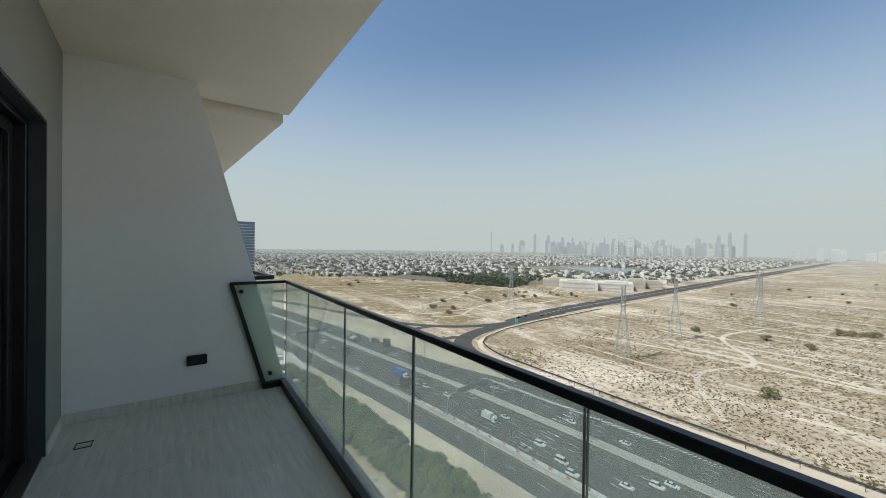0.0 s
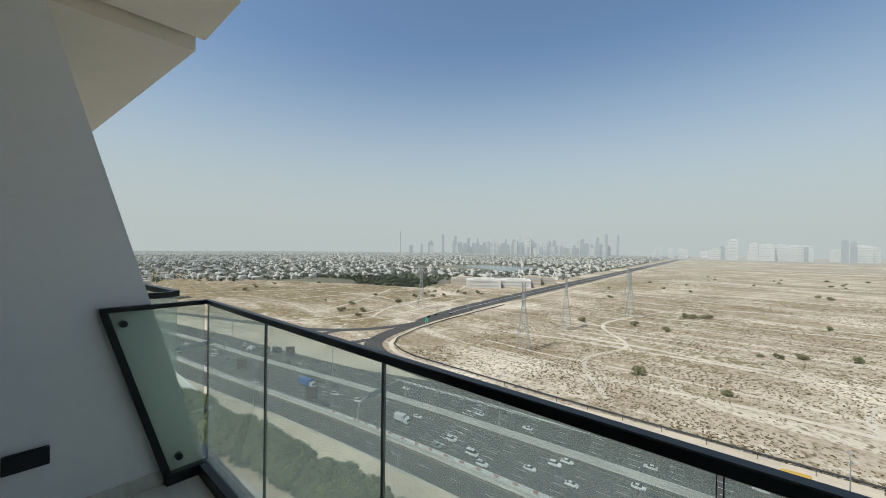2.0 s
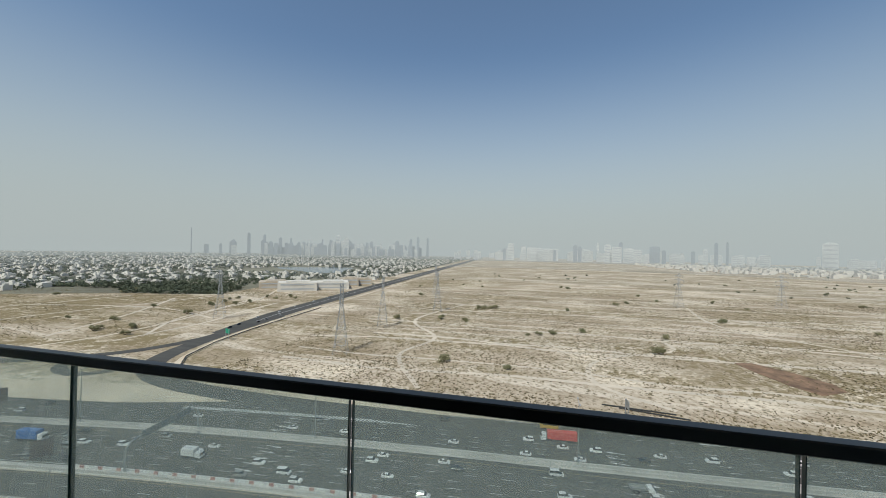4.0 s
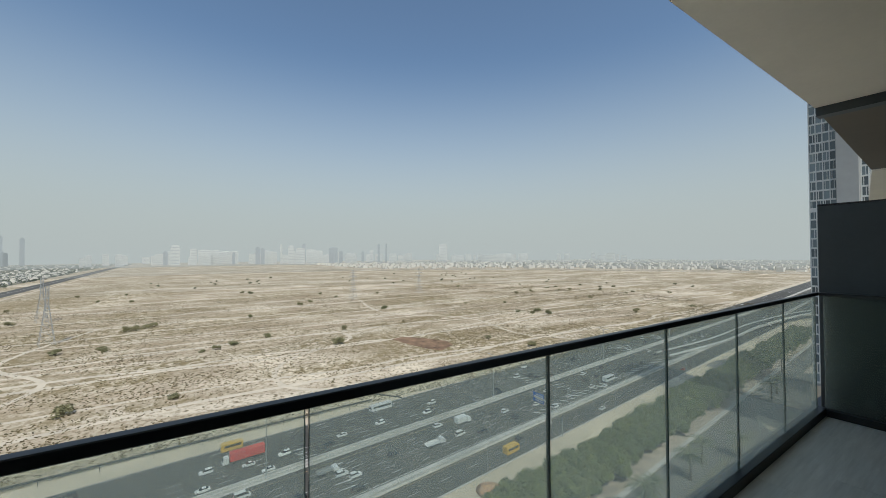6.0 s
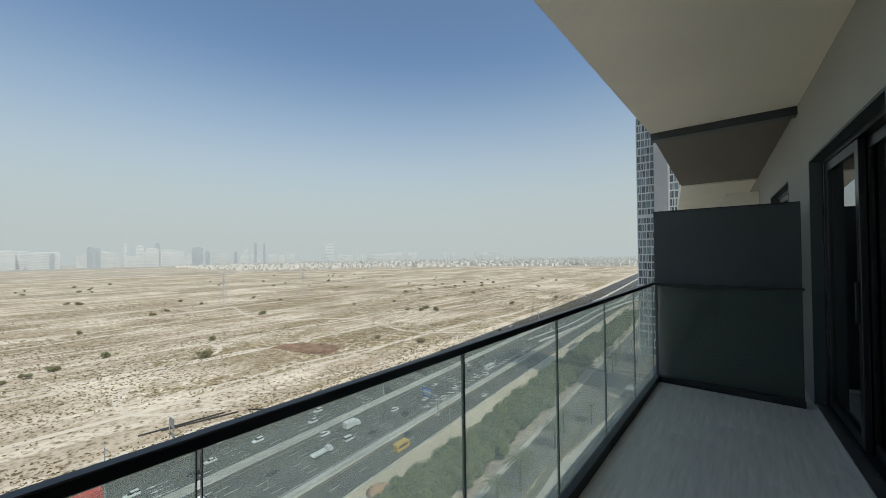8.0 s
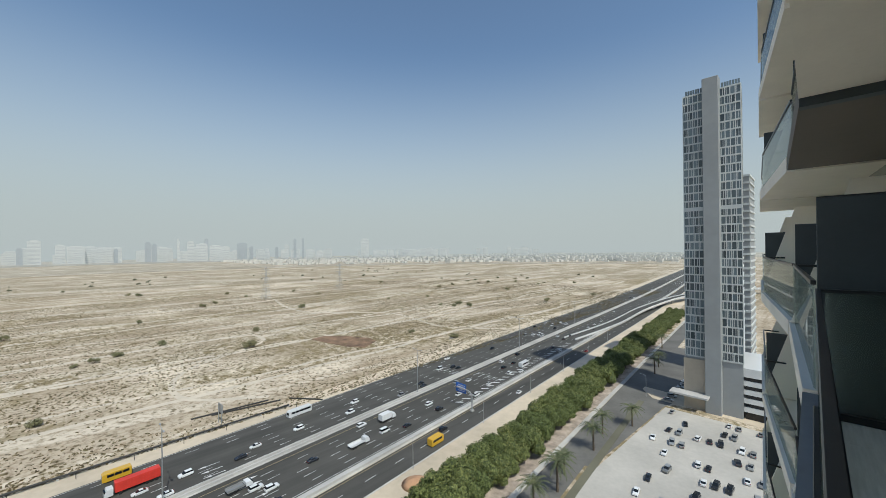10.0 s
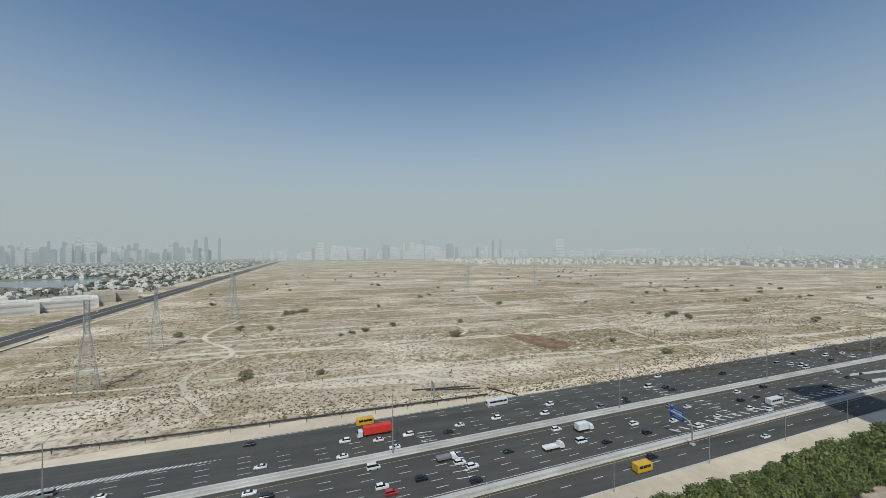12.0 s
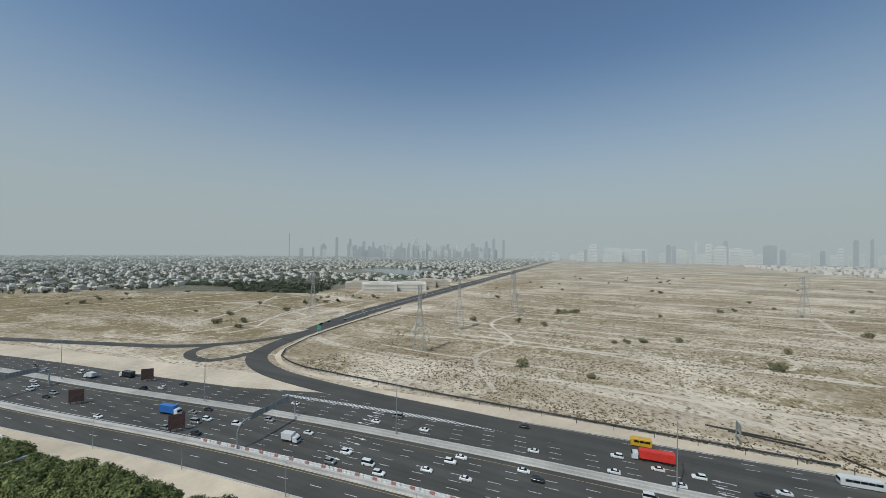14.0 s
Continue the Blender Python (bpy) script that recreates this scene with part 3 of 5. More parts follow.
solid("road_near", ribbon(bmesh.new(), YA, YB, -26, -1.9, Z1), ASPHALT, "dark asphalt carriageway of the highway", "road")
solid("road_frontage", ribbon(bmesh.new(), YA, YB, -41, -30, Z1), ASPHALT, "asphalt frontage road beside the highway", "road")
solid("road_service", ribbon(bmesh.new(), -700, 160, -84, -74.5, Z1), DUSTY, "narrow asphalt service road behind the trees", "road")
solid("pavement_median", ribbon(bmesh.new(), YA, YB, -1.9, 1.9, GZ, Z2 + 0.08), CONCRETE, "raised concrete median of the highway", "median")
solid("pavement_separator", ribbon(bmesh.new(), YA, YB, -29.7, -26.2, GZ, Z2 + 0.08), CONCRETE, "raised concrete strip between the carriageways", "median")
solid("pavement_kerb", ribbon(bmesh.new(), YA, YB, -41.6, -41.1, GZ, Z2 + 0.08), CONCRETE, "concrete kerb of the frontage road", "kerb")
solid("pavement_path", ribbon(bmesh.new(), -700, 160, -74.3, -72.6, GZ, Z2 + 0.06), CONCRETE, "pale concrete footpath beside the trees", "pavement")
bm = bmesh.new()
for o in (-1.0, 1.0, -28.9):
    ribbon(bm, -1200, YB, o - 0.28, o + 0.28, Z2, Z2 + 0.95)
solid("trim_barrier", bm, CONCRETE, "concrete crash barriers along the median", "barrier")

# red and white water-filled blocks along a stretch of the separator
white = boxes(((-0.25, -0.72, 0, 0.25, 0.72, 0.25), (-0.16, -0.72, 0.25, 0.16, 0.72, 0.85)), 0.04)
proto = mesh_object("barrier_block", white, PAINT_W)
tagged(proto, "white plastic road barrier block beside the separator", "barrier", "road barrier blocks")
red = boxes(((-0.25, -0.72, 0, 0.25, 0.72, 0.25), (-0.16, -0.72, 0.25, 0.16, 0.72, 0.85)), 0.04)
proto2 = mesh_object("barrier_block", red, RED_PAINT)
tagged(proto2, "red plastic road barrier block beside the separator", "barrier", "road barrier blocks")
first = {0: proto, 1: proto2}
for i in range(96):
    y = 142 - i * 1.56
    m = pose(XM(y) - 26.9, y, Z2 + 0.08, 0, 0, 4)
    k = 1 if i % 4 == 1 else 0
    if i < 2:
        first[k].matrix_world = m
    else:
        copy_thing(first[k], m)

# diagonal road, its curve into the highway, and the loop ramp
bm = bmesh.new()
DIAG = path_ribbon(bm, ((4600, 590), (2200, 408), (770, 300), (390, 270), (300, 258), (248, 248)), 42, 16, Z2, 14)
path_ribbon(bm, ((330, 256), (262, 248), (208, 237), (177, 225), (161, 209), (151, 183), (147, 148), (146, 105), (147, 60), (147, 20), (146, -40)), 14, 11, Z2 + 0.01, 12)
solid("road_diagonal", bm, ASPHALT, "asphalt road that runs off to the far city", "road")
bm = bmesh.new()
path_ribbon(bm, ((262, 250), (232, 247), (199, 255), (175, 272), (158, 295), (146, 326), (128, 380), (106, 445), (60, 560)), 9, 9, Z2 + 0.02, 10)
path_ribbon(bm, ((192, 260), (173, 270), (157, 268), (148, 254), (148, 239), (157, 231), (168, 229), (178, 226)), 7, 7, Z2 + 0.03, 10)
solid("road_ramp", bm, ASPHALT, "curved asphalt ramps of the junction", "road")
bm = bmesh.new()
path_ribbon(bm, ((4600, 548), (2200, 366), (770, 272), (390, 248), (262, 237), (214, 226), (184, 214), (169, 199), (160, 175), (156, 130)), 5, 3, GZ + 0.16, 12)
solid("pavement_shoulder", bm, VERGE, "pale sandy shoulder of the diagonal road", "shoulder")

# flyover ramp that leaves the separator, rises and swings over the frontage road
FLY = ((132, -262, 0.3), (127.5, -340, 1.6), (129, -430, 4.2), (119, -540, 6.6), (90, -640, 7.4), (30, -730, 7.6))


def fly_at(q):
    f = min(q, 0.9999) * (len(FLY) - 1)
    i = int(f)
    p = [Vector(FLY[max(0, min(len(FLY) - 1, i + k))]) for k in (-1, 0, 1, 2)]
    w = f - i
    return 0.5 * ((2 * p[1]) + (p[2] - p[0]) * w + (2 * p[0] - 5 * p[1] + 4 * p[2] - p[3]) * w * w + (3 * p[1] - p[0] - 3 * p[2] + p[3]) * w**3)


def fly_strip(o0, o1, h0, h1):
    """A solid strip along the flyover between two side offsets and two heights."""
    bm_, prev = bmesh.new(), None
    for i in range(61):
        p, d = fly_at(i / 60), (fly_at(min(1, i / 60 + 0.01)) - fly_at(max(0, i / 60 - 0.01))).normalized()
        sd = Vector((d.y, -d.x, 0)).normalized()
        cur = [bm_.verts.new(p + sd * o + Vector((0, 0, GZ + h))) for o, h in ((o0, h0), (o0, h1), (o1, h1), (o1, h0))]
        if prev:
            for k in range(4):
                bm_.faces.new((prev[k], prev[(k + 1) % 4], cur[(k + 1) % 4], cur[k]))
        prev = cur
    bmesh.ops.recalc_face_normals(bm_, faces=list(bm_.faces))
    return bm_


fly = thing("flyover", pose(0, 0, 0), "curved concrete flyover ramp with pale parapets", "bridge")
fly["kind"] = "structure"
part("deck", fly_strip(-4.6, 4.6, -1.2, 0.05), CONCRETE, fly)
part("road_surface", fly_strip(-4.1, 4.1, 0.054, 0.12), ASPHALT, fly, "dark asphalt surface")
for o in (-4.6, 4.3):
    part("parapet", fly_strip(o, o + 0.3, 0.05, 1.1), CAR_WHITE, fly, "pale concrete parapet")
for q in (0.45, 0.55, 0.65, 0.75, 0.85, 0.95):
    p = fly_at(q)
    part("pier", bar((p.x, p.y, GZ), (p.x, p.y, GZ + p.z - 1.18), 0.8, 10), CONCRETE, fly)

# orange sand heap beside the trees
bm = bmesh.new()
bmesh.ops.create_cone(bm, cap_ends=True, segments=20, radius1=4.4, radius2=0.5, depth=2.0)
bmesh.ops.subdivide_edges(bm, edges=list(bm.edges), cuts=2, use_grid_fill=True)
for v_ in bm.verts:
    if v_.co.z > -0.9:
        v_.co += Vector((1, 1, 0.6)) * 0.5 * noise.noise(v_.co * 0.7)
hp = mesh_object("sand_heap", bm, HEAP, True)
hp.location = (84.5, -66, GZ + 1.0)
tagged(hp, "heap of loose orange sand beside the trees", "sand heap")

# painted lines
quads, yellow = [], []


def dash(off, y, ln, w, out, z=Z2):
    a, b = XM(y) + off, XM(y + ln) + off
    out.append(((a - w / 2, y, z), (a + w / 2, y, z), (b + w / 2, y + ln, z), (b - w / 2, y + ln, z)))


for off in (-22.3, -18.7, -15.1, -11.5, -7.9, 5.6, 9.2, 12.8, 16.4, 22.6, 26.0):
    for i in range(170):
        y = -1300 + i * 12 + (off * 3) % 5
        dash(off, y, 4.0, 0.18, quads)
for off in (-35.5,):
    for i in range(150):
        dash(off, -1200 + i * 12, 4, 0.2, quads)
for off in (-25.4, -4.3, 3.0, 28.8, -31.0):
    for i in range(150):
        dash(off, -1200 + i * 12.0, 12.0, 0.2, yellow if off in (-4.3, -31.0) else quads)
# hatched gore between the main lanes and the joining lane
for i in range(120):
    y = 150 - i * 1.45
    wd = 2.6 * min(1, max(0.15, (y + 40) / 120))
    x = XM(y) + 18.6
    quads.append(((x - wd / 2, y, Z2), (x + wd / 2, y - 1.1, Z2), (x + wd / 2, y - 0.35, Z2), (x - wd / 2, y + 0.7, Z2)))
for i in range(26):
    y = -120 - i * 5.2
    x = XM(y) - 22.5 + (i / 26) * 1.5
    quads.append(((x - 1.4, y, Z2), (x + 1.4, y + 2.2, Z2), (x + 1.4, y + 3.4, Z2), (x - 1.4, y + 1.1, Z2)))
for off in (-20.5, -16.9, -13.3, -9.7, -6.1, 4.2, 7.4, 11.0, 14.6):
    for y in (-28, -150, 95):
        x, d = XM(y) + off, (-1 if off < 0 else 1)
        quads.append(((x - .15, y, Z2), (x + .15, y, Z2), (x + .15, y + 4 * d, Z2), (x - .15, y + 4 * d, Z2)))
        quads.append(((x - .55, y + 4 * d, Z2), (x + .55, y + 4 * d, Z2), (x + .05, y + 6.2 * d, Z2), (x - .05, y + 6.2 * d, Z2)))
lm = quad_mesh("lane_markings", quads, PAINT_W)
tagged(lm, "white dashed lane lines painted on the asphalt", "road marking", kind="stuff")
ly = quad_mesh("edge_markings", yellow, PAINT_Y)
tagged(ly, "yellow edge lines painted on the asphalt", "road marking", kind="stuff")
bm = bmesh.new()
path_ribbon(bm, ((4600, 590), (2200, 408), (770, 300), (390, 270), (300, 258)), 1.4, 0.8, Z3, 12)
solid("pavement_diagonal", bm, CONCRETE, "concrete median of the diagonal road", "median")

# pale wheel tracks over the sand
bm = bmesh.new()
tr_ = random.Random(12)
for i, (x0, slope) in enumerate(((206, -0.02), (232, 0.03), (268, -0.05), (292, 0.02), (330, -0.03), (352, 0.05), (395, 0.0), (430, -0.04), (486, 0.03), (540, -0.02), (610, 0.02), (700, -0.03), (820, 0.02), (980, 0.0))):
    pts, y = [], 190 - tr_.uniform(0, 60)
    while y > -700 - x0 * 0.4:
        pts.append((x0 + slope * (y - 190) + tr_.uniform(-1, 1) * (3 + x0 * 0.012), y))
        y -= tr_.uniform(35, 80)
    path_ribbon(bm, pts, tr_.uniform(1.6, 3.4) + x0 * 0.004, tr_.uniform(2, 4) + x0 * 0.004, GZ + 0.012 + 0.004 * i, 8)
for i, pts in enumerate((((186, -60), (215, -30), (262, -40), (300, -95), (330, -100)), ((180, 60), (235, 90), (290, 80), (360, 118), (480, 90)), ((190, -260), (240, -230), (330, -240), (420, -180), (560, -200)),
                         ((230, 300), (300, 340), (420, 360), (560, 430)), ((200, 360), (290, 400), (400, 470)), ((300, 310), (330, 420), (300, 560)))):
    path_ribbon(bm, pts, 3.0, 3.5, GZ + 0.08 + 0.004 * i, 10)
for i, pts in enumerate((((160, 340), (215, 322), (290, 330), (360, 352), (435, 372)), ((120, 520), (190, 478), (270, 470), (340, 455), (436, 440)),
                         ((110, 640), (220, 600), (300, 560), (400, 545)), ((205, 300), (280, 296), (340, 310), (410, 318)))):
    path_ribbon(bm, pts, 2.6, 4.2, GZ + 0.11 + 0.004 * i, 10)
solid("ground_track", bm, TRACK, "pale wheel tracks worn into the sand", "track")

# car park and the strips beside it
solid("pavement_parking", add_prism(bmesh.new(), ((-2, -176), (46, -176), (50, -95), (44, 60), (40, 160), (-2, 160)), GZ, Z3), PARKING, "pale concrete car park below the towers", "car park")
solid("road_access", add_prism(bmesh.new(), ((-10, -179), (53, -183), (60, -192), (60, -196), (-10, -190)), GZ + 0.01, Z2 + 0.02), VERGE, "sandy access lane beside the tower podium", "road")
solid("road_yard", add_prism(bmesh.new(), ((46.5, -177), (50.5, -110), (61.5, -110), (60.5, -176), (70, -290), (47, -290), (45, -182)), GZ, Z1 - 0.004), DUSTY, "dusty asphalt yard between the service road and the tower", "road")
bm = ribbon(bmesh.new(), -176, -60, -87.3, -85.0, GZ, Z3 + 0.1)
solid("pavement_planter", bm, GARDEN, "earth planting strip with a kerb", "planter")
solid("pavement_bed", ribbon(bmesh.new(), -330, -60, -72.4, -66, GZ + 0.06), RUBBLE, "pale reddish rubble and earth beside the trees", "bed")
bm = add_prism(bmesh.new(), ((282, -126), (262, -129), (240, -134), (228, -141), (238, -158), (250, -160), (270, -150), (284, -138)), GZ + 0.01, GZ + 0.2)
solid("ground_pit", bm, PIT, "patch of dug reddish-brown earth", "ground")
solid("water_canal", add_prism(bmesh.new(), ((905, 600), (1010, 560), (1290, 660), (1300, 720), (1160, 900), (1080, 830), (1010, 690)), GZ + 0.02, GZ + 0.12), WATER, "blue lagoon among the far villas", "water")

solid("ground_scrubland", add_prism(bmesh.new(), ((172, 300), (205, 272), (300, 281), (420, 300), (452, 420), (440, 455), (395, 600), (290, 800), (150, 1400), (20, 1400), (85, 560), (140, 400)), GZ, GZ + 0.01), SCRUBLAND, "dry olive-brown scrubland crossed by sandy tracks", "ground")
solid("ground_gardens", add_prism(bmesh.new(), ((452, 452), (560, 470), (800, 400), (1000, 375), (2200, 470), (4500, 660), (3300, 3200), (600, 4600), (60, 4600), (150, 1500), (300, 800), (411, 588)), GZ, GZ + 0.015), GARDEN, "gardens and streets of the far villa district", "ground")
solid("ground_suburb", add_prism(bmesh.new(), ((480, -2000), (2300, -1250), (3600, -900), (3600, -3000), (2600, -4200), (700, -4600)), GZ, GZ + 0.015), GARDEN, "gardens and streets of the far suburb", "ground")

# ======== towers and podium beside the car park ========


def glass_wing(t, x0, x1, y, z0, z1, cols, rows_n, sub=2):
    """A curtain wall: single panes behind a proud grid of pale bars."""
    wx, hz = (x1 - x0) / cols, (z1 - z0) / rows_n
    pane_me = None
    bars = bmesh.new()
    for i in range(cols):
        for j in range(rows_n):
            if pane_me is None:
                p = part("window", box(0.1, 0, 0.1, wx - 0.1, 0.12, hz - 0.1), TOWER_GLASS, t)
                pane_me = p.data
            else:
                p = new("window", pane_me)
                p.parent = t
            p.location = (x0 + i * wx, y - 0.06, z0 + j * hz)
            if (i * 5 + j * 3 + (j // 3)) % 4 < 1:
                continue
            add_box(bars, x0 + i * wx + wx * (0.35 + 0.3 * ((i * 7 + j * 3) % 2)), y + 0.05, z0 + j * hz, x0 + i * wx + wx * (0.35 + 0.3 * ((i * 7 + j * 3) % 2)) + 0.16, y + 0.32, z0 + (j + 1) * hz - 0.2)
    for i in range(cols + 1):
        add_box(bars, x0 + i * wx - 0.14, y, z0, x0 + i * wx + 0.14, y + 0.4, z1)
    for j in range(rows_n + 1):
        big = 0.8 if j in (rows_n // 2 + 2,) else 0.3
        add_box(bars, x0, y + 0.02, z0 + j * hz - big, x1, y + 0.36, z0 + j * hz + big)
    b = part("facade_grid", bars, TOWER_FRAME, t, "pale grid of facade bars")
    return b


tw = thing("office_tower", pose(0, 0, 0), "tall glass office tower with a grey central fin", "tower")
part("core", add_prism(bmesh.new(), ((20.2, -184.4), (22.7, -211), (38.5, -211), (39.8, -184.4)), GZ, 66.5), TOWER_FIN, tw)
part("fin", boxes(((27.0, -187, GZ, 32.6, -181.6, 71.8),), 0.15), TOWER_FIN, tw, "plain grey clad fin")
glass_wing(tw, 32.7, 39.9, -184.3, -46, 66.8, 4, 32)
glass_wing(tw, 20.0, 26.9, -184.3, -46, 66.8, 4, 32)
for j in range(33):
    part("floor_band", add_prism(bmesh.new(), ((19.8, -184.5), (22.3, -211), (22.69, -211), (20.19, -184.5)), -46 + j * 3.525 - 0.2, -46 + j * 3.525 + 0.2), TOWER_FRAME, tw)
for a, b in ((20.3, 26.6), (33, 39.6)):
    part("roof_screen", boxes([(a + i * 0.9, -185, 66.6, a + i * 0.9 + 0.7, -184.6, 69.2) for i in range(7)]), TOWER_GLASS, tw)
part("lobby", boxes(((32.7, -210, GZ, 40.6, -183.6, -47.2),)), BEIGE, tw, "beige rendered base of the tower")
part("canopy", boxes(((31, -183.4, -62.2, 45, -177.6, -61.3),), 0.1), CONCRETE, tw, "flat entrance canopy")
t2 = thing("residential_tower", pose(0, 0, 0), "second slimmer tower half hidden behind the first", "tower")
part("body", boxes(((22.9, -262, GZ, 31, -240, 38),)), TOWER_FIN, t2)
for j in range(28):
    part("balcony_band", box(22.5, -262, GZ + 6 + j * 3.7, 31.4, -239.5, GZ + 7 + j * 3.7), TOWER_FRAME, t2)
pod = thing("parking_podium", pose(0, 0, 0), "low white parking podium with dark open decks", "building")
# closed near-black block, its colour standing for the shade inside the decks
part("core", box(-30, -214, GZ, 19.9, -186, -49), CAR_GLASS_AND_SHADE, pod, "solid dark box that stands in for the shaded parking decks")
for j in range(5):
    part("deck_band", box(-30.5, -215, GZ + 3.1 + j * 3.5, 26.6, -185.2, GZ + 5.0 + j * 3.5 + (1.6 if j == 4 else 0)), CAR_WHITE, pod)
for x in (-29, -15, -2, 10, 22):
    part("column", box(x, -185.9, GZ, x + 1.2, -185.3, GZ + 18), CAR_WHITE, pod)
lowb = thing("low_building", pose(0, 0, GZ), "low pale warehouse roof beside the trees", "building")
part("body", box(30, 168, 0, 50, 230, 6), VILLA_WALL, lowb)
part("parapet", boxes(((29.7, 167.7, 6, 50.3, 168.2, 6.6), (29.7, 229.8, 6, 50.3, 230.3, 6.6), (29.7, 168.2, 6, 30.2, 229.8, 6.6), (49.8, 168.2, 6, 50.3, 229.8, 6.6))), CAR_WHITE, lowb)
for y in (176, 190, 205, 219):
    part("roof_unit", box(38, y, 6, 43, y + 4, 8), CAR_WHITE, lowb)

bt = thing("office_block", pose(70, 600, GZ), "far blue-glass office block up the highway", "building")
part("wall", box(-16, -12, 0, 9, 12, 100), BLUE_FACADE, bt, "blue glass facade")
for j in range(24):
    part("floor_band", box(-16.3, -12.3, 3 + j * 4, 9.3, 12.3, 3.8 + j * 4), TOWER_FRAME, bt)

# ======== vehicles ========


def loft(bm, sections):
    """A skin over a row of equal rings of points, closed at both ends."""
    rings = [[bm.verts.new(p) for p in s] for s in sections]
    n = len(rings[0])
    for a, b in zip(rings, rings[1:]):
        for i in range(n):
            bm.faces.new((a[i], a[(i + 1) % n], b[(i + 1) % n], b[i]))
    bm.faces.new(rings[0][::-1])
    bm.faces.new(rings[-1])
    bmesh.ops.recalc_face_normals(bm, faces=list(bm.faces))
    return bm


def ring(y, w, z0, z1):
    c = min(0.12, w * 0.2)
    return [(-w, y, z0), (w, y, z0), (w, y, z1 - c), (w - c, y, z1), (-w + c, y, z1), (-w, y, z1 - c)]


def wheels(v, xs, ys, r):
    for x in xs:
        for y in ys:
            part("wheel", bar((x - 0.11, y, r), (x + 0.11, y, r), r, 12), TYRE, v)


def car(kind, paint, label, group):
    """A car that faces +y: hull, dark glasshouse, roof, lamps and wheels."""
    v = thing("car", pose(0, 0, 0), label, "car", group)
    if kind == "sedan":
        hull = ((-2.3, .78, .35, .80), (-2.15, .86, .25, .98), (-1.2, .88, .22, 1.0), (0.9, .88, .22, .95), (1.9, .86, .22, .84), (2.28, .74, .35, .68))
        cab = ((-1.75, .66, .95, 1.0), (-1.0, .68, .95, 1.38), (0.2, .68, .95, 1.40), (1.05, .68, .9, .97))
        top = (-0.98, 0.2, .62, 1.36, 1.45)
    elif kind == "suv":
        hull = ((-2.3, .86, .4, 1.05), (-2.2, .93, .3, 1.12), (-1.0, .95, .28, 1.14), (1.0, .95, .28, 1.12), (2.0, .93, .28, 1.05), (2.35, .84, .4, .85))
        cab = ((-2.2, .80, 1.1, 1.2), (-1.9, .80, 1.1, 1.72), (0.3, .80, 1.1, 1.74), (1.1, .78, 1.05, 1.14))
        top = (-1.9, 0.3, .74, 1.71, 1.82)
    else:
        hull = ((-2.5, .92, .4, 1.25), (-2.4, .95, .3, 1.3), (0, .95, .3, 1.3), (1.7, .93, .3, 1.2), (2.3, .90, .3, 1.0), (2.55, .8, .4, .8))
        cab = ((-2.45, .86, 1.25, 2.0), (-2.3, .87, 1.25, 2.12), (1.0, .87, 1.25, 2.12), (2.0, .84, 1.15, 1.24))
        top = (-2.4, 1.0, .84, 2.1, 2.24)
    part("body", loft(bmesh.new(), [ring(*h_) for h_ in hull]), paint, v)
    part("glasshouse", loft(bmesh.new(), [ring(*h_) for h_ in cab]), CAR_GLASS_AND_SHADE, v, "dark tinted glasshouse")
    part("roof", box(-top[2], top[0], top[3], top[2], top[1], top[4], 0.05), paint, v)
    yb, yf, w = hull[0][0], hull[-1][0], hull[1][1]
    part("tail_lamp", box(-w + 0.1, yb - 0.03, .7, -w + 0.4, yb + 0.2, .9), LAMP_RED, v)
    part("tail_lamp", box(w - 0.4, yb - 0.03, .7, w - 0.1, yb + 0.2, .9), LAMP_RED, v)
    wheels(v, (-w + 0.1, w - 0.1), (-1.4, 1.4), 0.33)
    return v


def truck(paint, length, height, label, cabin=CAR_WHITE, name="truck", flat=False):
    """A lorry that faces +y: cab, chassis, load body and wheels."""
    v = thing(name, pose(0, 0, 0), label, "truck")
    part("chassis", box(-0.9, -length / 2, 0.6, 0.9, length / 2 - 0.4, 0.95), TYRE, v)
    part("cab", loft(bmesh.new(), [ring(*h_) for h_ in ((length / 2 - 2.0, 1.15, .6, height * .72), (length / 2 - .6, 1.18, .5, height * .72), (length / 2 - .1, 1.15, .5, height * .45), (length / 2, 1.1, .5, 1.3))]), cabin, v)
    part("windscreen", box(-1.0, length / 2 - 0.5, height * .42, 1.0, length / 2 + 0.0, height * .60), CAR_GLASS_AND_SHADE, v)
    if flat:
        part("load_bed", boxes(((-1.15, -length / 2, 0.96, 1.15, length / 2 - 2.2, 1.1), (-1.15, -length / 2, 1.1, -1.07, length / 2 - 2.2, 1.6), (1.07, -length / 2, 1.1, 1.15, length / 2 - 2.2, 1.6))), paint, v)
    else:
        part("load_body", box(-1.22, -length / 2, 0.97, 1.22, length / 2 - 2.4, height, 0.04), paint, v)
        n = int(length / 0.8)
        part("rib", boxes([(-1.26, -length / 2 + 0.3 + i * 0.75, 1.05, 1.26, -length / 2 + 0.42 + i * 0.75, height - 0.1) for i in range(n - 4)]), paint, v)
    ys = [length / 2 - 1.1, -length / 2 + 1.0, -length / 2 + 2.1] + ([-length / 2 + 3.2, length / 2 - 3.6] if length > 10 else [])
    wheels(v, (-1.0, 1.0), ys, 0.5)
    return v


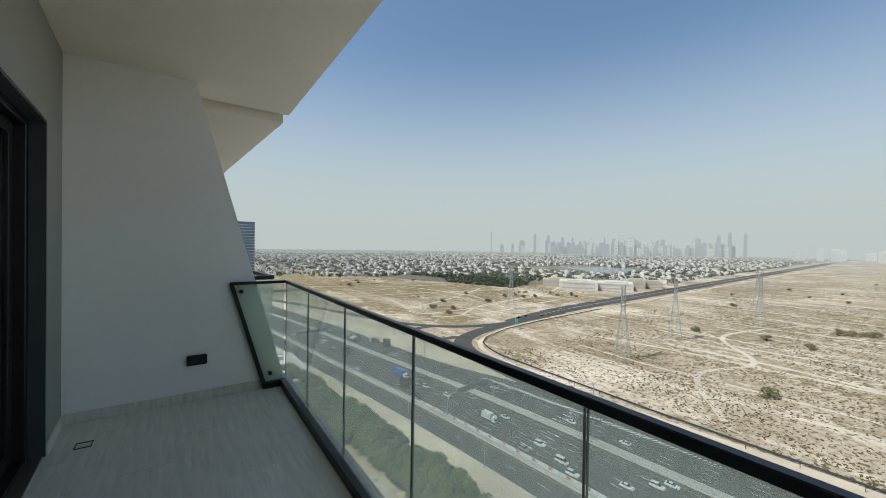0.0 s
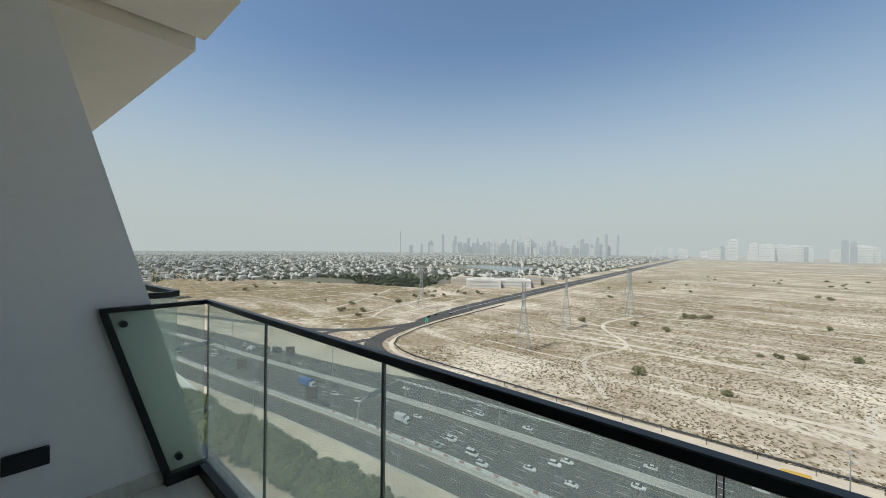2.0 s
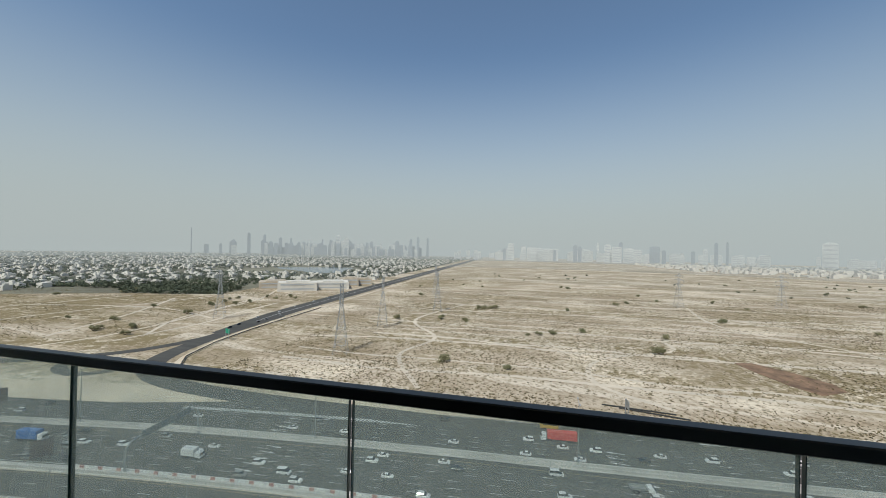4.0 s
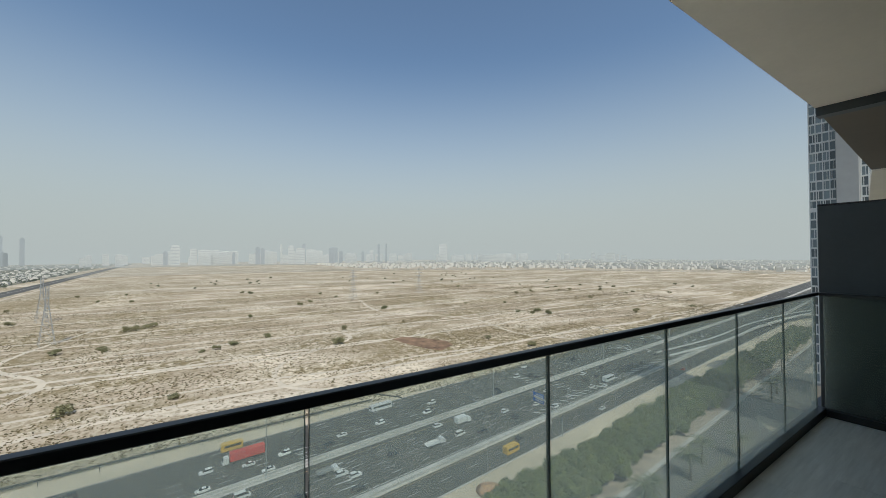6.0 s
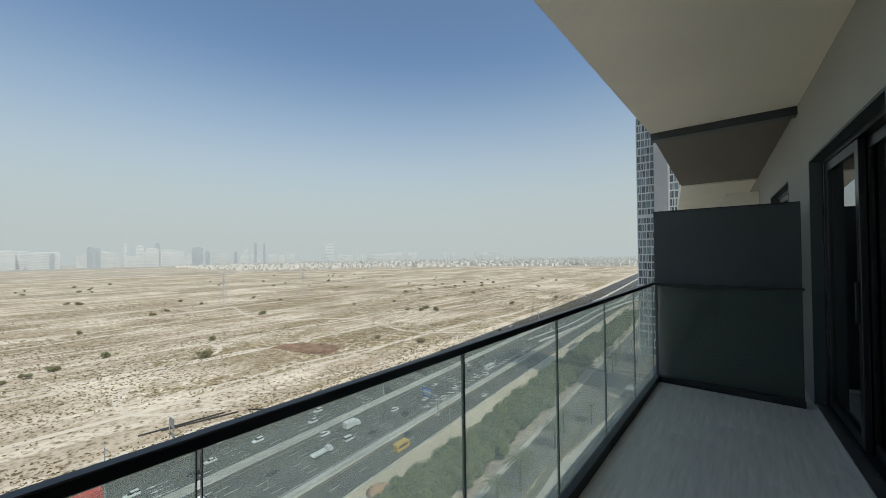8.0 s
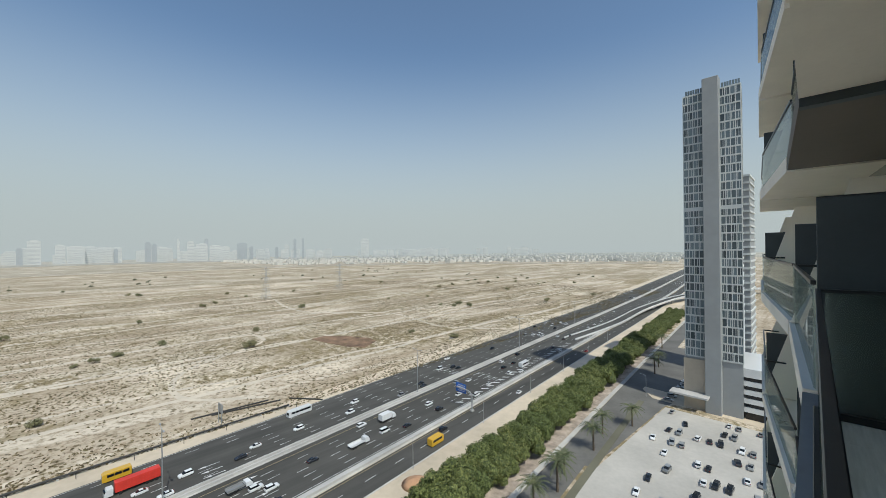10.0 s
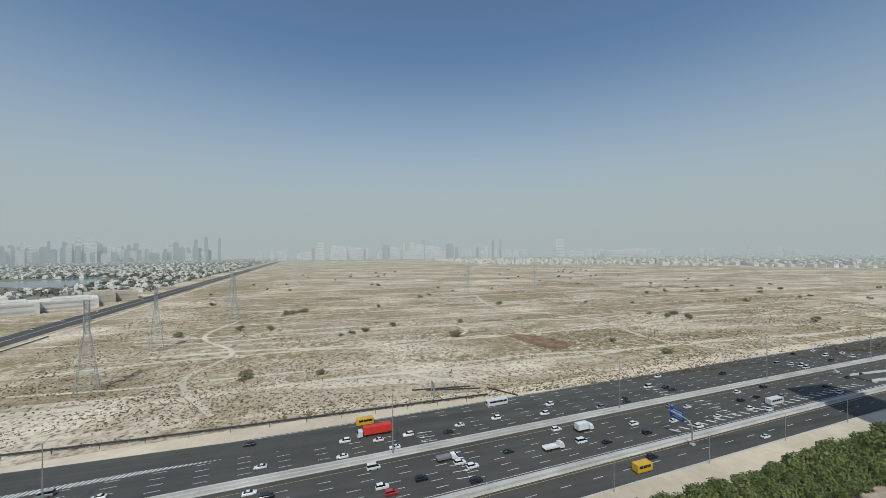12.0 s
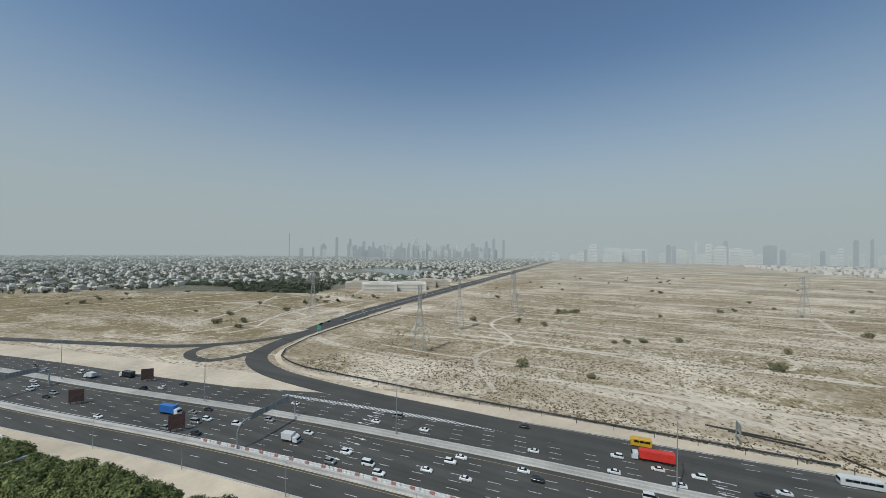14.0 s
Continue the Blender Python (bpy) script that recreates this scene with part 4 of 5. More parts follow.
def bus(paint, length, label):
    v = thing("bus", pose(0, 0, 0), label, "bus")
    h_ = length / 2
    part("body", loft(bmesh.new(), [ring(*q) for q in ((-h_, 1.15, .4, 2.7), (-h_ + .2, 1.22, .35, 2.85), (h_ - .6, 1.22, .35, 2.85), (h_, 1.12, .4, 2.4))]), paint, v)
    n_ = max(3, int(h_ / 0.9))
    for s in (-1.218, 1.218):
        for i in range(n_):
            a = -h_ + .6 + i * (length - 1.6) / n_
            part("side_window", box(s - 0.02, a, 1.55, s + 0.02, a + (length - 1.6) / n_ - 0.12, 2.35), CAR_GLASS_AND_SHADE, v)
    part("windscreen", box(-1.0, h_ - 0.25, 1.35, 1.0, h_ + 0.01, 2.3), CAR_GLASS_AND_SHADE, v)
    wheels(v, (-1.08, 1.08), (-h_ + 1.6, h_ - 1.8), 0.45)
    return v


STREET = GZ + 0.055
kinds = {}
for kk in ("sedan", "suv", "van"):
    for pn, pm, wd in (("white", CAR_WHITE, "white"), ("dark", CAR_DARK, "black"), ("grey", CAR_GREY, "silver grey"), ("red", CAR_RED, "red")):
        if kk == "van" and pn in ("dark", "red"):
            continue
        kinds[kk, pn] = [car(kk, pm, "%s %s on the asphalt below" % (wd, {"sedan": "saloon car", "suv": "tall family car", "van": "delivery van"}[kk]), "cars on the roads"), False]


def put_car(kk, pn, m):
    k = kinds[kk, pn]
    m = m @ Matrix.Scale(0.86, 4)
    if not k[1]:
        k[0].matrix_basis, k[1] = m, True
        return k[0]
    o = copy_thing(k[0], Matrix.Identity(4))
    o.matrix_basis = m
    return o


def lane_pose(off, y, forward):
    a = math.degrees(math.atan2(XM(y - 2) - XM(y + 2), 4))
    return pose(XM(y) + off, y, STREET, 0, 0, a + (0 if forward else 180))


taken = []


def free(off, y, gap):
    if any(abs(off - o) < 2 and abs(y - q) < gap for o, q in taken):
        return False
    taken.append((off, y))
    return True


special = (
    (truck(TRUCK_RED, 13.0, 3.7, "red container lorry with a white cab on the highway"), 16.3, -6, True),
    (bus(CAR_YELLOW, 7.0, "small yellow bus with dark windows on the highway"), 26.4, -3, True),
    (bus(CAR_YELLOW, 6.4, "yellow minibus on the frontage road"), -37.6, -86, False),
    (bus(CAR_WHITE, 10.3, "long white coach with dark windows"), 24.0, -62, True),
    (bus(CAR_WHITE, 9.0, "white staff bus with dark windows"), -20.4, -183, False),
    (truck(CAR_BLUE, 10.0, 3.9, "blue box lorry with a pale cab on the highway"), -13.4, 176, False),
    (truck(CAR_WHITE, 7.0, 3.2, "white box lorry on the highway"), -16.8, 113, False),
    (truck(CAR_WHITE, 8.0, 3.2, "white flatbed lorry with low sides", flat=True), -16.9, -66, False),
    (truck(CAR_GREY, 7.0, 2.6, "grey flatbed lorry with low sides", flat=True), -9.6, -28, False),
    (truck(CAR_DARK, 9.0, 3.4, "dark box lorry with a white cab"), 14.6, 246, True),
    (truck(CAR_WHITE, 7.5, 3.3, "white delivery lorry with a box body"), -9.8, -85, False),
    (truck(CAR_WHITE, 6.5, 3.0, "small white delivery lorry"), 7.5, 262, True),
)
for v, off, y, fw in special:
    v.matrix_world = lane_pose(off, y, fw)
    free(off, y, 14)
LANES = ((-24.0, False), (-20.5, False), (-16.9, False), (-13.3, False), (-9.7, False), (-6.1, False), (4.2, True), (7.4, True), (11.0, True), (14.6, True), (24.3, True), (-38.2, False), (-33.2, False))
n = 0
while n < 128:
    off, fw = rnd.choice(LANES)
    y = rnd.uniform(-330, 330) if rnd.random() < 0.8 else rnd.uniform(-1000, 500)
    if off > 20 and y > 110 or (off < -30 and rnd.random() < 0.75) or not free(off, y, 9):
        continue
    q = rnd.random()
    pn = "white" if q < 0.54 else "dark" if q < 0.84 else "grey" if q < 0.97 else "red"
    kk = rnd.choice(("sedan", "sedan", "suv", "suv", "van"))
    if kk == "van" and pn not in ("white", "grey"):
        kk = "suv"
    put_car(kk, pn, lane_pose(off + rnd.uniform(-0.25, 0.25), y, fw))
    n += 1
# cars on the diagonal road
for i in range(18, 66, 3):
    p, q = DIAG[i], DIAG[i + 1]
    d = (q - p).normalized()
    side = Vector((d.y, -d.x, 0)) * rnd.choice((-9, -5, 5, 9)) 
    m = pose(p.x + side.x, p.y + side.y, GZ + 0.11, 0, 0, math.degrees(math.atan2(-d.x, d.y)) + (180 if side.dot(Vector((d.y, -d.x, 0))) < 0 else 0))
    put_car(rnd.choice(("sedan", "suv")), rnd.choice(("white", "white", "dark", "grey")), m)
# parked cars
spots = set()
while len(spots) < 46:
    spots.add((rnd.randrange(0, 13), rnd.randrange(0, 8)))
for cx, cy in sorted(spots):
    q = rnd.random()
    put_car(rnd.choice(("sedan", "suv")), "white" if q < 0.45 else "dark" if q < 0.7 else "grey",
            pose(5 + cx * 3.1 + rnd.uniform(-.3, .3), -172 + cy * 9.4 + rnd.uniform(-.6, .6), GZ + 0.145, 0, 0, rnd.choice((0, 180)) + rnd.uniform(-6, 14)))
for i in range(7):
    put_car("suv" if i % 2 else "sedan", rnd.choice(("white", "dark", "grey")), pose(47 - 0.1 * i, -185 - i * 5.5, Z2 + 0.03, 0, 0, 90))

# ======== street furniture ========
lampp = thing("street_lamp", pose(XM(-11), -11, Z2 + 0.08), "tall grey steel highway lamp on the median", "street lamp", "highway lamps")
part("base", boxes(((-0.5, -0.5, 0, 0.5, 0.5, 0.5),), 0.05), CONCRETE, lampp)
part("pole", bar((0, 0, 0.5), (0, 0, 21), 0.22, 10, 0.10), GALV, lampp)
for s in (-1, 1):
    a = part("arm", bar((0, 0, 20.8), (s * 2.6, 0, 21.4), 0.07), GALV, lampp)
    part("lamp_head", boxes(((min(s * 2.5, s * 3.6), -0.22, 21.3, max(s * 2.5, s * 3.6), 0.22, 21.5),), 0.04), GALV, a)
for y in (80.7, -112, -213, -314, 175, 270):
    copy_thing(lampp, pose(XM(y), y, Z2 + 0.08))
small = thing("street_lamp", pose(XM(-30) - 42.5, -30, GZ + 0.02), "slim grey lamp post beside the frontage road", "street lamp", "frontage lamps")
part("pole", bar((0, 0, 0), (0, 0, 10), 0.12, 8, 0.06), GALV, small)
part("arm", bar((0, 0, 9.9), (1.8, 0, 10.3), 0.05), GALV, small)
part("lamp_head", box(1.7, -0.15, 10.25, 2.5, 0.15, 10.38, 0.03), GALV, small)
for y in (-70, -110, -150, -190, -230, -270, 10, 50, 90, 130, 170):
    copy_thing(small, pose(XM(y) - 42.5, y, GZ + 0.02))
copy_thing(small, pose(55.6, -182.6, Z2))


def curve_bar(bm, pts, r):
    for a, b in zip(pts, pts[1:]):
        add_bar(bm, a, b, r, 10)
    return bm


sg = thing("road_sign", pose(104.4, -115, Z2 + 0.08), "blue direction sign on a curved grey arm over the highway", "road sign")
part("post", curve_bar(bmesh.new(), [(0, 0, 0), (0, 0, 6), (0.4, 0, 7.2), (1.4, 0, 8.0), (3, 0, 8.3), (9, 0, 8.3)], 0.28), GALV, sg)
fc = part("sign_face", boxes(((3.6, -0.35, 6.3, 9.6, -0.25, 10.3),), 0.03), SIGN_BLUE, sg, "blue sign panel")
part("legend_bar", boxes([(4.2, -0.25, z, 4.2 + ln, -0.235, z + 0.3) for z, ln in ((9.3, 3.9), (8.5, 4.6), (7.6, 3.2), (6.9, 4.2))]), PAINT_W, fc, "white line of lettering")
part("foot", box(-0.7, -0.7, 0, 0.7, 0.7, 0.6, 0.05), CONCRETE, sg)


def gantry(x0, x1, y, ang, label):
    g_ = thing("sign_gantry", pose(x0, y, Z2, 0, 0, ang), label, "gantry")
    w_ = x1 - x0
    part("post", curve_bar(bmesh.new(), [(0, 0, 0), (0, 0, 6.0), (0.6, 0, 7.6), (1.8, 0, 8.6), (3.4, 0, 9.0)], 0.32), GALV, g_)
    part("post", curve_bar(bmesh.new(), [(w_, 0, 0), (w_, 0, 6.0), (w_ - .6, 0, 7.6), (w_ - 1.8, 0, 8.6), (w_ - 3.4, 0, 9.0)], 0.32), GALV, g_)
    part("beam", bar((3.3, 0, 9.0), (w_ - 3.3, 0, 9.0), 0.3), GALV, g_)
    fr = part("sign_back", box(5, -0.3, 8.0, w_ - 4, -0.15, 10.4, 0.03), TOWER_FIN, g_, "grey back of the sign panel")
    for i in range(int((w_ - 9) / 1.2)):
        part("stiffener", box(5.3 + i * 1.2, -0.42, 8.05, 5.42 + i * 1.2, -0.302, 10.35), GALV, fr)
    return g_


gantry(87.3, 115.6, 125.2, 5.5, "grey sign gantry with curved posts over the near lanes")
gantry(55, 86, 262, 8, "grey overhead sign gantry at the junction")
for x, y in ((80.5, 223.3), (110.5, 228.2), (85.4, 157.3)):
    bd = thing("billboard", pose(x, y, GZ + 0.1, 0, 0, -42) @ Matrix.Scale(0.78, 4), "dark rusty red hoarding board on legs beside the highway", "hoarding", "hoardings")
    part("face", boxes(((-3.2, -0.15, 1.6, 3.2, 0.15, 8.4),), 0.03), BOARD, bd)
    part("frame", boxes(((-3.4, -0.2, 8.4, 3.4, 0.2, 8.6), (-3.4, -0.2, 1.4, -3.2, 0.2, 8.4), (3.2, -0.2, 1.4, 3.4, 0.2, 8.4))), BOARD, bd)
    for s in (-2.4, 0, 2.4):
        part("leg", box(s - 0.12, -0.12, 0, s + 0.12, 0.12, 1.6), BOARD, bd)
    for z in (3.2, 5.0, 6.8):
        part("rail", box(-3.15, -0.22, z, 3.15, -0.151, z + 0.12), BOARD, bd)
gs = thing("road_sign", pose(232, 226, Z2, 0, 0, 70), "green direction sign beside the diagonal road", "road sign")
part("face", box(-3, -0.1, 5, 3, 0.1, 8.4), SIGN_GREEN, gs)
for s in (-2, 2):
    part("post", bar((s, 0.2, 0), (s, 0.2, 8.2), 0.14), GALV, gs)
hw = thing("roadside_sign", pose(171.5, -36, GZ, 0, 0, 4), "grey roadside sign seen from its back beside the pipe", "road sign")
part("face", box(-2.2, -0.1, 4.5, 2.2, 0.1, 8.0), GALV, hw)
for s in (-1.8, 1.8):
    part("post", bar((s, 0.25, 0), (s, 0.25, 7.8), 0.16), GALV, hw)

# black pipe on low stands along the desert edge
bm = bmesh.new()
pp = [(163.5 + 0.03 * abs(y - 80) * (0.9 if y < 80 else 0.35), y, GZ + 0.9) for y in range(-62, 175, 6)]
pp = pp + [(168, 188, GZ + 0.9), (175, 204, GZ + 0.9), (188, 215, GZ + 0.9), (222, 227, GZ + 0.9), (270, 235, GZ + 0.9), (390, 245, GZ + 0.9)]
pl = thing("pipeline", pose(0, 0, 0), "long black pipe on low stands beside the sandy verge", "pipe")
part("pipe", curve_bar(bmesh.new(), pp, 0.36), PIPE, pl)
for p in pp[::2]:
    part("stand", box(p[0] - 0.3, p[1] - 0.3, GZ, p[0] + 0.3, p[1] + 0.3, GZ + 0.56), CONCRETE, pl)
lo = thing("pipe_stack", pose(0, 0, 0), "loose black pipes lying on the sand", "pipe")
for a, b in (((182, -35), (177, -62)), ((184, -28), (181, -58)), ((176, -66), (163, -76))):
    part("pipe", bar((*a, GZ + 0.35), (*b, GZ + 0.35), 0.35), PIPE, lo)
fpost = mesh_object("fence_post", bar((0, 0, 0), (0, 0, 2.4), 0.10, 6), PIPE)
tagged(fpost, "short dark post along the desert verge", "post", "verge posts")
ps = [(161 + 0.02 * abs(y - 80), y) for y in range(-64, 170, 14)]
for i, (x, y) in enumerate(ps):
    m = pose(x, y, GZ)
    if i:
        copy_thing(fpost, m)
    else:
        fpost.matrix_world = m


# lattice pylons
def pylon():
    v = thing("pylon", pose(0, 0, 0), "tall grey lattice electricity pylon on the sand", "pylon", "pylons")
    H = 47

    def half(z):
        return 4.6 - 3.6 * min(1, z / 32) if z < 32 else 1.0
    for sx in (-1, 1):
        for sy in (-1, 1):
            b = bmesh.new()
            for z0, z1 in ((0, 16), (16, 32), (32, H)):
                add_bar(b, (sx * half(z0), sy * half(z0), z0), (sx * half(z1), sy * half(z1), z1), 0.14, 4)
            part("leg", b, GALV, v)
    zs = [0, 6, 11.5, 16.5, 21, 25, 28.5, 32, 35, 38, 41, 44, H]
    for s in range(4):
        b = bmesh.new()
        for z0, z1 in zip(zs, zs[1:]):
            c0 = [(-half(z0), -half(z0)), (half(z0), -half(z0)), (half(z0), half(z0)), (-half(z0), half(z0))]
            c1 = [(-half(z1), -half(z1)), (half(z1), -half(z1)), (half(z1), half(z1)), (-half(z1), half(z1))]
            add_bar(b, (*c0[s], z0), (*c1[(s + 1) % 4], z1), 0.065, 4)
            add_bar(b, (*c0[(s + 1) % 4], z0), (*c1[s], z1), 0.065, 4)
            add_bar(b, (*c1[s], z1), (*c1[(s + 1) % 4], z1), 0.065, 4)
        part("bracing", b, GALV, v)
    for z, l in ((31, 7.5), (37, 8.5), (43, 6.5)):
        for sgn in (-1, 1):
            b = bmesh.new()
            for sy in (-0.9, 0.9):
                add_bar(b, (sgn * 1, sy, z), (sgn * l, 0, z + 0.4), 0.12, 4)
                add_bar(b, (sgn * 1, sy, z + 2), (sgn * l, 0, z + 0.5), 0.10, 4)
            for q in (0.3, 0.6):
                add_bar(b, (sgn * (1 + (l - 1) * q), -0.9 * (1 - q), z), (sgn * (1 + (l - 1) * q), 0.9 * (1 - q), z + 1.8 * (1 - q)), 0.07, 4)
            arm = part("crossarm", b, GALV, v)
            part("insulator", bar((sgn * l, 0, z + 0.4), (sgn * l, 0, z - 2.4), 0.16, 6), GALV, arm)
    return v


py = pylon()
py.matrix_world = pose(226, 129, GZ, 0, 0, 20)
for x, y, a in ((312, 135, 20), (416, 110, 20), (560, 150, 25), (560, -190, 20), (600, -330, 20), (300, 300, 30)):
    copy_thing(py, pose(x, y, GZ, 0, 0, a))

# ======== planting ========


def leaf_cloud(clumps, per, size, flat=0.75, seed=1):
    """Loose leaf clusters spread over uneven clumps: (x, y, z, radius) each."""
    r = random.Random(seed)
    quads_ = []
    for x, y, z, rad in clumps:
        for _ in range(per):
            d = Vector((r.gauss(0, 1), r.gauss(0, 1), r.gauss(0, 1))).normalized()
            q = rad * (0.55 + 0.5 * r.random())
            p = Vector((x + d.x * q, y + d.y * q, z + d.z * q * flat))
            n = (d + Vector((r.uniform(-.8, .8), r.uniform(-.8, .8), r.uniform(-.2, .9)))).normalized()
            a = n.orthogonal().normalized()
            a.rotate(Matrix.Rotation(r.uniform(0, 6.28), 3, n))
            b = n.cross(a)
            s = size * r.uniform(0.6, 1.35)
            quads_.append((p - a * s, p - b * s * .6, p + a * s, p + b * s * .6))
    return quads_


def tree_proto(seed, name, label, group, tall=7.5):
    r = random.Random(seed)
    v = thing(name, pose(0, 0, 0), label, "tree", group)
    b = bmesh.new()
    add_bar(b, (0, 0, 0), (0.1, 0, tall * .35), 0.24, 7, 0.16)
    tops = []
    for i in range(5):
        w_ = i * 1.26 + r.random()
        e = (math.cos(w_) * tall * .22, math.sin(w_) * tall * .22, tall * r.uniform(.55, .75))
        add_bar(b, (0.1, 0, tall * .33), e, 0.11, 5, 0.04)
        tops.append(e)
    part("trunk", b, BARK, v)
    cl = [(*e, tall * r.uniform(.2, .28)) for e in tops] + [(0, 0, tall * .82, tall * .24), (r.uniform(-1, 1), r.uniform(-1, 1), tall * .55, tall * .3)]
    cl += [(r.uniform(-2.6, 2.6), r.uniform(-2.6, 2.6), tall * r.uniform(.28, .5), tall * .2) for _ in range(6)]
    c = quad_mesh("crown", leaf_cloud(cl, 380, 0.29, 0.9, seed), LEAF)
    c.parent = v
    return v


HEDGE = "trees of the roadside belt"
protos = [tree_proto(i + 3, "roadside_tree", "dense green roadside tree in a close belt", HEDGE) for i in range(4)]
used = [False] * 4
for row, off in enumerate((-59.0, -63.2, -67.6)):
    y = -420.0 + row * 2
    while y < (206 - row * 6):
        k = rnd.randrange(4)
        s = rnd.uniform(0.9, 1.25)
        m = pose(XM(y) + off + rnd.uniform(-.8, .8), y, GZ + 0.01, 0, 0, rnd.uniform(0, 360)) @ Matrix.Diagonal((s, s, s * rnd.uniform(.85, 1.15), 1))
        if used[k]:
            o = copy_thing(protos[k], Matrix.Identity(4))
            o.matrix_basis = m
        else:
            protos[k].matrix_basis, used[k] = m, True
        y += rnd.uniform(4.3, 6.0) + (1.6 if y < -200 else 0)


def palm():
    v = thing("palm_tree", pose(0, 0, 0), "date palm with drooping fronds beside the service road", "palm", "palms")
    b = bmesh.new()
    for i in range(8):
        add_bar(b, (0, 0, i * 0.75), (0, 0, i * 0.75 + 0.8), 0.30 - i * 0.008, 8, 0.24 - i * 0.008)
    part("trunk", b, BARK, v)
    r = random.Random(5)
    for i in range(22):
        w_ = i * 2.399
        up = r.uniform(0.1, 1.1)
        q = []
        prev = Vector((0, 0, 6.0))
        d = Vector((math.cos(w_), math.sin(w_), up))
        side = Vector((-math.sin(w_), math.cos(w_), 0))
        for j in range(7):
            nxt = prev + d.normalized() * 0.58
            d.z -= 0.26
            wd = 0.55 * (1 - abs(j - 2.5) / 5)
            for s in (-1, 1):
                for hh in (0.0, 0.5):
                    p = prev.lerp(nxt, hh)
                    q.append((p, p + (nxt - prev) * .35, p + side * s * wd + (nxt - prev) * 0.9 + Vector((0, 0, -.15)), p + side * s * wd * .9 + (nxt - prev) * 0.6 + Vector((0, 0, -.15))))
            prev = nxt
        fr = quad_mesh("frond", q, PALM_LEAF)
        fr.parent = v
    return v


pm_ = palm()
pm_.matrix_world = pose(55.0, -101, GZ + 0.05)
for x, y, s in ((54.2, -120.7, 1.0), (56.4, -134, .9), (52.5, -92, 1.1), (53.0, -80, .95), (62.2, -220, 1), (64, -234, .95), (74, -280, 1), (52.0, -66, 1), (50.5, -148, .9)):
    o = copy_thing(pm_, pose(x, y, GZ + 0.05, 0, 0, x * 37))
    o.scale = (s * 1.3, s * 1.3, s * 1.3)


def bush_proto(seed):
    r = random.Random(seed)
    v = thing("desert_bush", pose(0, 0, 0), "rounded grey-green desert bush on the sand", "bush", "desert bushes")
    b = bmesh.new()
    cl = []
    for i in range(6):
        e = (r.uniform(-1.8, 1.8), r.uniform(-1.8, 1.8), r.uniform(1.0, 2.3))
        add_bar(b, (0, 0, 0), e, 0.09, 5, 0.03)
        cl.append((*e, r.uniform(.9, 1.4)))
    part("stem", b, BARK, v)
    c = quad_mesh("crown", leaf_cloud(cl, 120, 0.26, 0.8, seed), BUSH_LEAF)
    c.parent = v
    return v


bushes = [bush_proto(41 + i) for i in range(3)]
PLACES = ((228, 58), (324, -2), (320, 6), (332, -14), (290, -84), (294, -88), (224, 18), (238, -194), (201, -205), (457, 53), (463, 47),
          (363, 67), (357, 138), (690, 214), (315, -336), (298, -336), (308, -320), (471, -38), (758, 141), (570, -127), (425, -307),
          (446, -192), (326, -315), (533, -626), (730, 98), (246, -431), (228, -532), (865, 122), (370, 94), (372, 70), (450, 60), (445, 66), (240, 330), (262, 380), (225, 350), (330, 420))
far_b = [(rnd.uniform(330, 1300), rnd.uniform(-900, 200)) for _ in range(70)] + [(rnd.uniform(200, 520), rnd.uniform(310, 700)) for _ in range(25)]
for i, (x, y) in enumerate(list(PLACES) + far_b):
    s = rnd.uniform(1.0, 1.8)
    m = pose(x, y, GZ, 0, 0, rnd.uniform(0, 360)) @ Matrix.Diagonal((s, s, s * rnd.uniform(.8, 1.1), 1))
    if i < 3:
        bushes[i].matrix_basis = m
    else:
        copy_thing(bushes[i % 3], Matrix.Identity(4)).matrix_basis = m

# low scrub tufts, gathered in uneven patches on the near desert
quads = []
tries = 0
while len(quads) < 150000 and tries < 330000:
    tries += 1
    x = 166 + 520 * rnd.random() ** 1.5
    y = rnd.uniform(-640, 215)
    if rnd.random() < 0.16:
        x, y = rnd.uniform(180, 560), rnd.uniform(300, 760)
        if y < 310 + (x - 180) * 0.1 or x < 210 - (y - 300) * 0.35:
            continue
    if 180 < y < 300 and x < 300:
        continue
    nz = noise.noise((x * 0.022, y * 0.012, 3.0)) + 0.6 * noise.noise((x * 0.09, y * 0.05, 9.0))
    if nz < rnd.uniform(-0.45, 0.40):
        continue
    s = rnd.uniform(0.16, 0.55)
    for k in range(2):
        a = rnd.uniform(0, 6.28)
        c, d = math.cos(a) * s, math.sin(a) * s
        px, py_ = x + rnd.uniform(-.3, .3), y + rnd.uniform(-.3, .3)
        quads.append(((px - c, py_ - d, GZ - .02), (px + c, py_ + d, GZ - .02), (px + c * .6 + d * .4, py_ + d * .6 - c * .4, GZ + s * .8), (px - c * .6 + d * .4, py_ - d * .6 - c * .4, GZ + s * .8)))
sc = quad_mesh("scrub", quads, SCRUB_LEAF)
tagged(sc, "low dry scrub tufts scattered over the sand", "scrub", kind="stuff")

